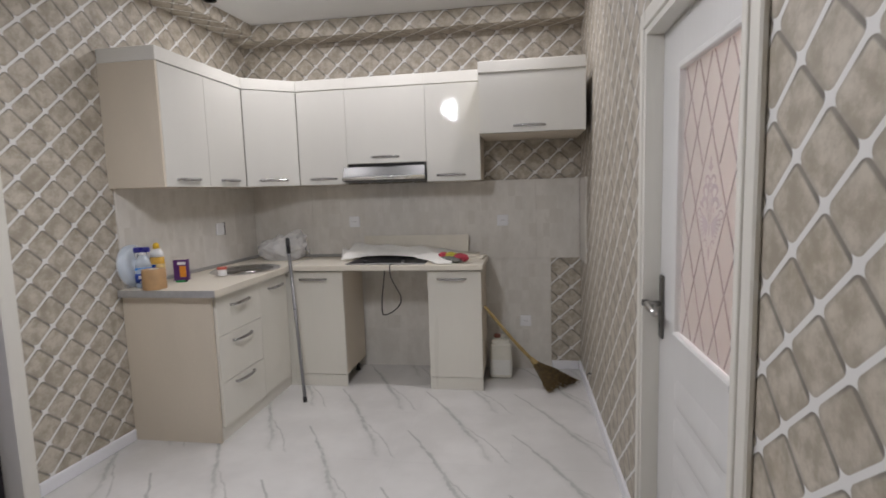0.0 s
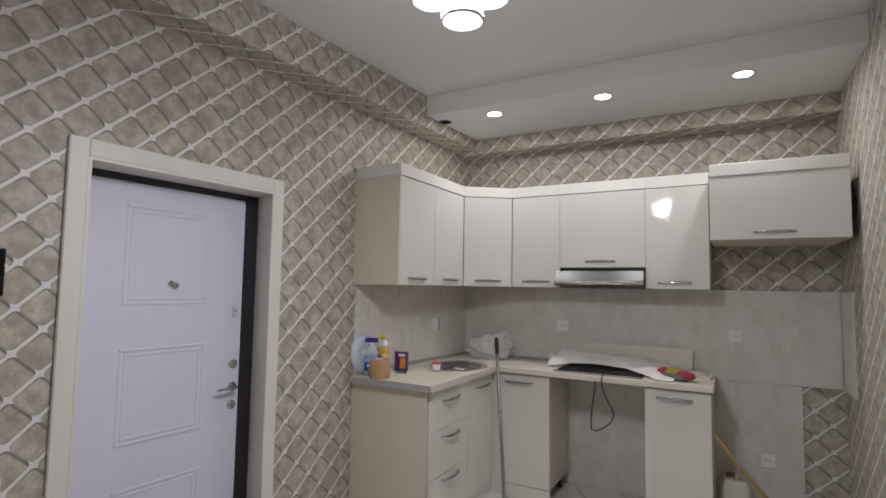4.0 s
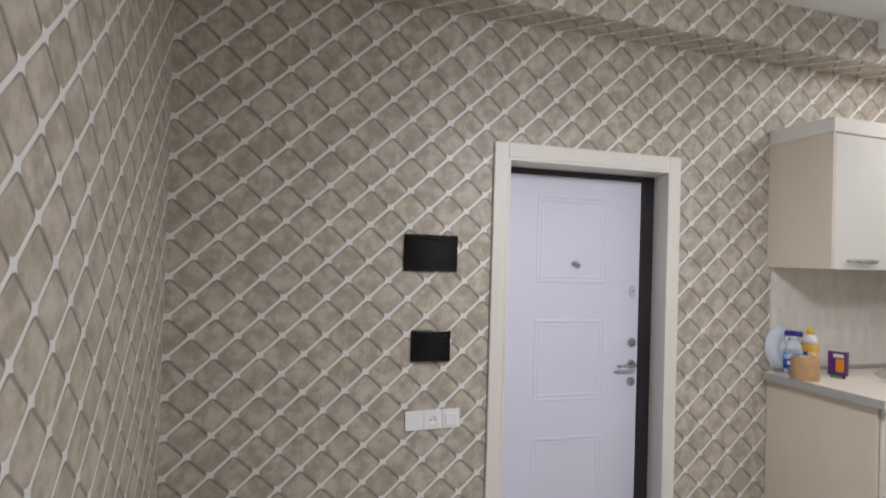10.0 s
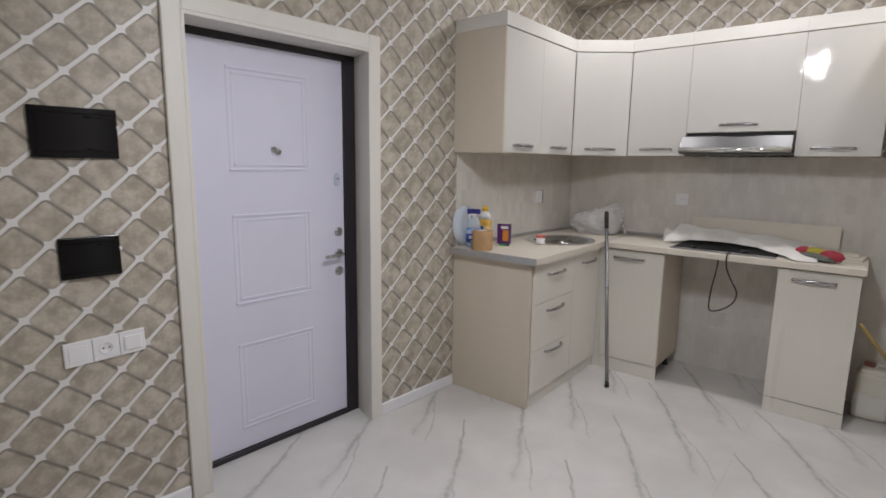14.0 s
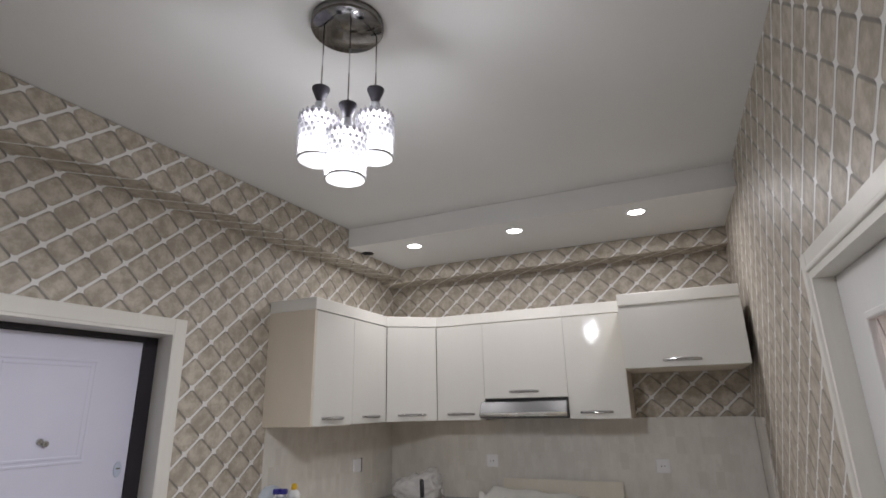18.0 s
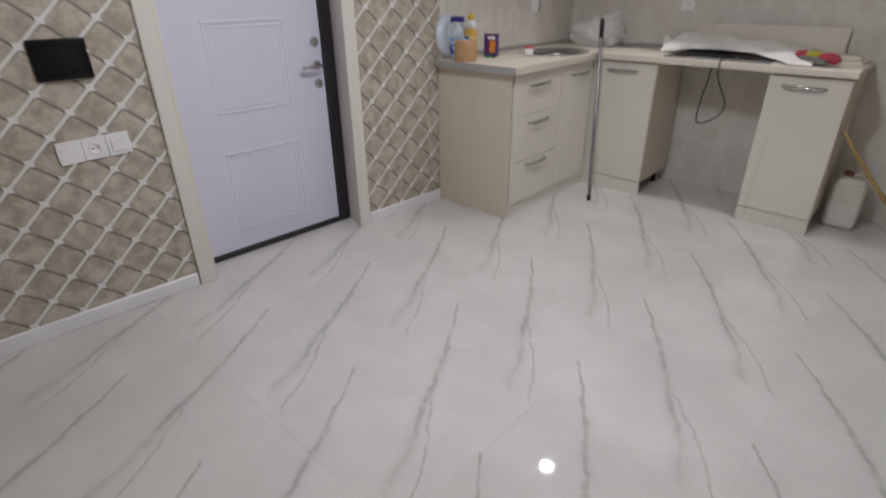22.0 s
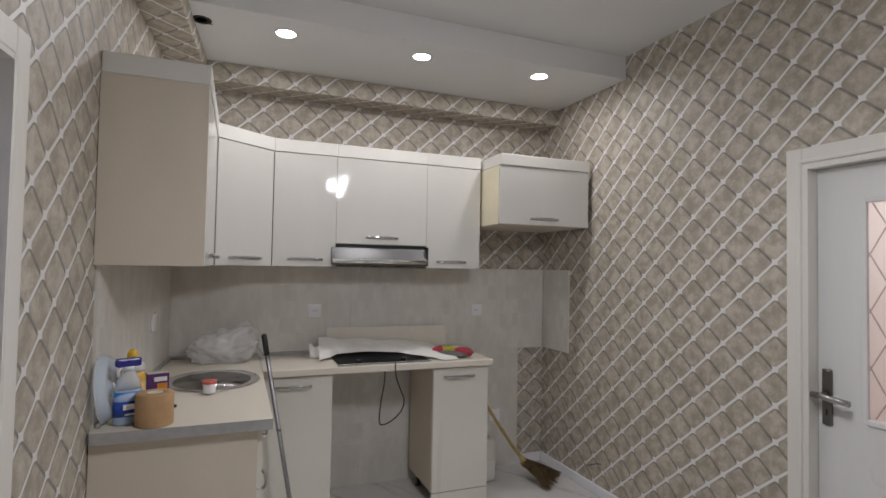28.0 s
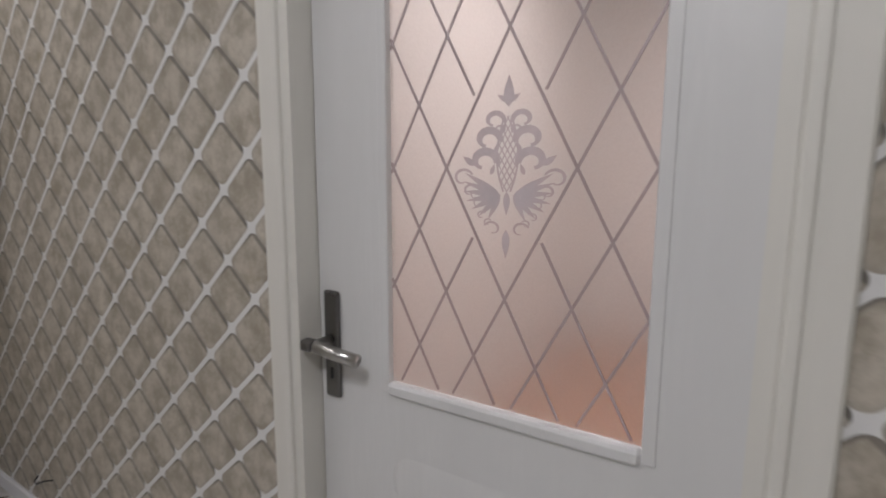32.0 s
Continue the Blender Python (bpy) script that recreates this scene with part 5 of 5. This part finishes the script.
carton = thing("tea_carton", "purple carton with an orange-yellow picture", "carton", (-1.787, 3.350, ZW), turn=18)
part("box", boxed(-0.041, 0.041, -0.024, 0.024, 0.0, 0.132, bevel=0.0015), PURPLE, carton)
part("top_flap", boxed(-0.0405, 0.0405, -0.0235, 0.0235, 0.1322, 0.1336), BOARD, carton, "cream top")
part("picture", boxed(-0.004, 0.034, -0.0252, -0.0238, 0.022, 0.092, bevel=0.0004), ORANGE, carton, "orange picture")
part("title_bar", boxed(-0.016, 0.032, -0.0252, -0.0238, 0.100, 0.118, bevel=0.0004), WHITE_PLASTIC, carton, "pale title bar")
clip = thing("green_clip", "small green plastic clip beside the carton", "clip", (-1.735, 3.275, ZW), turn=25)
part("bar", boxed(-0.035, 0.02, -0.006, 0.006, 0, 0.011, bevel=0.003), GREEN, clip)
part("knob", lathe([(0.008, 0), (0.008, 0.01), (0.0, 0.012)], 12, Matrix.Translation((0.024, 0, 0))), BLACK, clip)

jar = thing("small_jar", "small white jar with a red lid at the sink", "jar", (-1.592, 3.480, ZW + 0.006))
part("body", lathe([(0.0, 0.0), (0.026, 0.0), (0.028, 0.004), (0.028, 0.042), (0.0, 0.042)], 28), WHITE_PLASTIC, jar)
part("lid", lathe([(0.030, 0.042), (0.031, 0.044), (0.031, 0.053), (0.029, 0.056), (0.0, 0.0565)], 28), surface("red_lid", (0.55, 0.13, 0.10), 0.4, var=0.08), jar, "red lid")


def bag():
    tmp = bmesh.new()
    bmesh.ops.create_icosphere(tmp, subdivisions=5, radius=1.0)
    for v in tmp.verts:
        p = v.co.copy()
        n = noise.noise(p * 1.7) * 0.20 + noise.noise(p * 4.3 + Vector((3, 1, 2))) * 0.13 + abs(noise.noise(p * 8.0)) * 0.09
        v.co = p * (0.92 + n)
        lift = 1.0 + 0.55 * max(0.0, p.x)
        v.co.x *= 0.205
        v.co.y *= 0.095
        v.co.z = max(0.0, (v.co.z * 0.112 + 0.085) * lift)
    for fc in tmp.faces:
        fc.smooth = True
    u = thing("plastic_bag", "crumpled clear plastic bag behind the sink", "plastic bag", (-1.54, 4.275, ZW), turn=10)
    part("film", tmp, FILM, u)
    part("corner", sheet(lambda a, b: (0.17 + 0.03 * b + 0.012 * math.sin(9 * b + 4 * a), -0.02 + 0.035 * a, 0.13 - 0.11 * b + 0.008 * math.sin(7 * a + 11 * b)), 6, 12), FILM, u, "hanging corner of the bag")


bag()


def hob():
    u = thing("gas_hob", "black glass hob half covered by white wrapping", "hob", (-0.635, 0, WT1))
    part("glass_top", boxed(-0.285, 0.285, 3.965, 4.40, 0.001, 0.010, bevel=0.003), BLACK_GLOSS, u, "black glass top")
    part("steel_edge", boxed(-0.292, 0.292, 3.957, 3.9645, 0.001, 0.011, bevel=0.002), STEEL, u, "thin steel edge")
    for kx in (-0.16, 0.12):
        part("knob", lathe([(0.017, 0.010), (0.016, 0.026), (0.0, 0.027)], 20, Matrix.Translation((kx, 4.005, 0))), BLACK, u, "dark control knob")
    cable = [(0.055, 3.955, 0.008), (0.045, 3.925, -0.005), (0.052, 3.918, -0.08), (0.085, 3.93, -0.16), (0.112, 3.95, -0.225), (0.098, 3.96, -0.29), (0.04, 3.965, -0.345), (-0.02, 3.968, -0.365), (-0.036, 3.968, -0.33), (-0.028, 3.965, -0.22), (-0.012, 3.96, -0.12), (-0.006, 3.97, -0.039)]
    fine = []
    for i in range(len(cable) - 1):
        p = [Vector(cable[max(0, min(len(cable) - 1, i + k))]) for k in (-1, 0, 1, 2)]
        for t in (0, 0.25, 0.5, 0.75):
            fine.append(0.5 * ((2 * p[1]) + (p[2] - p[0]) * t + (2 * p[0] - 5 * p[1] + 4 * p[2] - p[3]) * t * t + (3 * p[1] - p[0] - 3 * p[2] + p[3]) * t ** 3))
    fine.append(Vector(cable[-1]))
    part("power_cable", tube(fine, 0.0042, 8), BLACK, u, "black cable hanging in a loop")


hob()


def wrapping():
    u = thing("wrapping_sheet", "white protective sheet spread over the hob", "wrapping sheet", (0, 0, WT1))
    def f(a, b):
        # flat along its front, then a creased slope up to the leaning board; its right corner trails down to the worktop's edge
        x = -0.985 + 0.83 * a - 0.03 * (1 - b) * (a < 0.04)
        trail = min(1.0, max(0.0, (a - 0.60) / 0.28))
        front = 4.245 + 0.012 * math.sin(8 * a) + 0.008 * math.sin(19 * a + 1) - 0.295 * trail - 0.15 * max(0.0, 1 - a / 0.13)
        y = front + (4.375 - front) * b
        rise = 0.098 * (1 - 0.5 * a)
        lift = 0.015 * math.sin(math.pi * min(1.0, max(0.0, (a - 0.04) / 0.62))) ** 0.7
        z = 0.015 + lift * (1 - b) + 0.020 * min(1.0, b * 6) * (1 - a) + (rise - 0.02 * (1 - a)) * b ** 1.1 + 0.007 * math.sin(21 * a + 7 * b) * b + 0.004 * math.sin(47 * a - 5 * b) * b * (1 - b) * 2
        if a > 0.84:
            z = 0.013 + (z - 0.013) * (1 - 0.7 * (a - 0.84) / 0.16)
        if y < 3.975 + 0.04:
            z -= 0.009 * min(1.0, (4.015 - y) / 0.03)
        return (x, y, max(0.0045, z))
    part("sheet", sheet(f, 60, 20, thick=0.0016), PAPER, u)
    scrap = solo("paper_scrap", sheet(lambda a, b: (-1.055 + 0.075 * a, 4.24 + 0.03 * math.sin(5 * a) + 0.03 * b, WT1 + 0.004 + 0.085 * b * (1 - 0.35 * a) + 0.008 * math.sin(11 * a)), 10, 8, thick=0.002), PAPER, "curled white paper scrap on the worktop", "paper scrap")
    board = thing("offcut_board", "cream board offcut leaning on the tiled wall", "board", (-0.50, 4.40, ZW + 0.001))
    b = part("board", boxed(-0.425, 0.420, -0.004, 0.004, 0.0, 0.168, bevel=0.0012), BOARD, board)
    b.matrix_basis = pose(0, 0, 0, -9, 0, -1.5)
    b2 = thing("offcut_board", "small cream board offcut lying on the worktop end", "board", (-0.045, 4.27, ZW), turn=-6)
    part("board", boxed(-0.115, 0.095, -0.10, 0.10, 0.0, 0.016, bevel=0.001), BOARD, b2)
    b3 = part("upper_board", boxed(-0.09, 0.06, -0.02, 0.10, 0.0165, 0.034, bevel=0.001), BOARD, b2)
    b3.matrix_basis = pose(0, 0, 0, 0, 0, 7)


wrapping()


def cloth_bundle():
    u = thing("cloth_bundle", "rolled bundle of red, yellow and grey cloths", "cloth", (-0.155, 4.080, ZW), turn=-33)
    u.scale = (1.12, 1.05, 0.98)
    def lump(x0, x1, r, zc, yc, seed, col, label):
        tmp = bmesh.new()
        bmesh.ops.create_icosphere(tmp, subdivisions=4, radius=1.0)
        for v in tmp.verts:
            p = v.co.copy()
            k = 1 + 0.18 * noise.noise(p * 2.2 + Vector((seed, 0, 0))) + 0.08 * noise.noise(p * 6 + Vector((0, seed, 0)))
            v.co = Vector(((x0 + x1) / 2 + p.x * k * (x1 - x0) / 2, yc + p.y * k * r, max(0.0, zc + p.z * k * r * 0.9)))
        for fc in tmp.faces:
            fc.smooth = True
        part("cloth", tmp, col, u, label)
    lump(-0.120, -0.045, 0.030, 0.040, 0.0, 1, RED, "dark red cloth")
    lump(-0.075, 0.03, 0.031, 0.042, 0.005, 2, CLOTH_YELLOW, "yellow-green cloth")
    lump(0.0, 0.12, 0.034, 0.036, 0.0, 3, RED, "red cloth end")
    lump(-0.10, 0.09, 0.026, 0.020, -0.028, 4, CLOTH_GREY, "grey cloth underneath")


cloth_bundle()

# ---- things on the floor ----
pole = thing("mop_pole", "grey aluminium mop pole leaning on the worktop corner", "mop pole")
foot, top = Vector((-1.156, 3.655, 0.002)), Vector((-1.345, 3.93, 1.116))
part("tube", tube([foot, foot.lerp(top, 0.91)], 0.0115, 14), ALU, pole)
part("joint", tube([foot.lerp(top, 0.55), foot.lerp(top, 0.57)], 0.0130, 14), ALU, pole)
part("grip", tube([foot.lerp(top, 0.90), foot.lerp(top, 0.992), top], 0.0145, 14, radii=[0.0145, 0.0145, 0.009]), BLACK, pole, "black rubber grip")
part("tip", tube([foot, foot.lerp(top, 0.03)], 0.0135, 14), BLACK, pole, "dark plastic tip")


def canister():
    u = thing("jerrycan", "milky plastic canister, half full, beside the base cabinet", "canister", (0.163, 4.27, 0.0))
    part("body", boxed(-0.082, 0.082, -0.065, 0.065, 0.001, 0.275, bevel=0.022, seg=3), JERRY, u, "milky body")
    part("shoulder", boxed(-0.068, 0.072, -0.055, 0.055, 0.262, 0.295, bevel=0.014, seg=3), JERRY, u)
    part("neck", lathe([(0.022, 0.29), (0.022, 0.312), (0.0, 0.312)], 20, Matrix.Translation((-0.025, 0, 0))), JERRY, u)
    part("cap", lathe([(0.026, 0.305), (0.026, 0.324), (0.023, 0.328), (0.0, 0.328)], 20, Matrix.Translation((-0.025, 0, 0))), surface("brown_red_cap", (0.16, 0.05, 0.03), 0.45, var=0.15), u, "dark red cap")
    part("handle", tube([(0.0, 0, 0.29), (0.012, 0, 0.318), (0.045, 0, 0.322), (0.062, 0, 0.285)], 0.010, 10), JERRY, u, "moulded handle")
    part("level_band", boxed(-0.0825, 0.0825, -0.0655, 0.0655, 0.012, 0.165, bevel=0.02, seg=3), surface("whitish_contents", (0.76, 0.755, 0.72), 0.4, var=0.03), u, "paler filled lower half")


canister()


def broom():
    u = thing("straw_broom", "straw broom with bamboo handle leaning in the corner", "broom")
    neck, top = Vector((0.424, 4.136, 0.145)), Vector((0.066, 4.02, 0.60))
    n = 14
    part("handle", tube([neck.lerp(top, i / n) + Vector((0, 0, -0.012 * math.sin(math.pi * i / n))) for i in range(n + 1)], 0.011, 12, radii=[0.0125 + 0.002 * (i % 4 == 0) - 0.003 * i / n for i in range(n + 1)]), BAMBOO, u, "yellow bamboo handle")
    part("collar", tube([neck + (neck - top).normalized() * 0.03, neck, neck.lerp(top, 0.10)], 0.022, 14, radii=[0.034, 0.024, 0.015]), BAMBOO, u, "straw binding")
    tipl, tipr = Vector((0.486, 3.94, 0.003)), Vector((0.712, 4.15, 0.010))
    rng = random.Random(4)
    bm = bmesh.new()
    for i in range(330):
        s = rng.random()
        d = rng.uniform(-1, 1)
        end = tipl.lerp(tipr, s) + Vector((-0.028 * d, 0.028 * d, 0.012 * abs(d) + rng.uniform(0, 0.02)))
        end += (end - neck).normalized() * rng.uniform(-0.045, 0.012)
        end.z = max(0.003, end.z)
        a = neck + Vector((rng.uniform(-1, 1), rng.uniform(-1, 1), rng.uniform(-1, 1))) * 0.02
        mid = a.lerp(end, 0.5) + Vector((rng.uniform(-1, 1), rng.uniform(-1, 1), 0.8)) * 0.012
        tube([a, mid, end], 0.0022, 3, bm)
    part("straw", bm, STRAW, u, "dark worn straw fan")


broom()
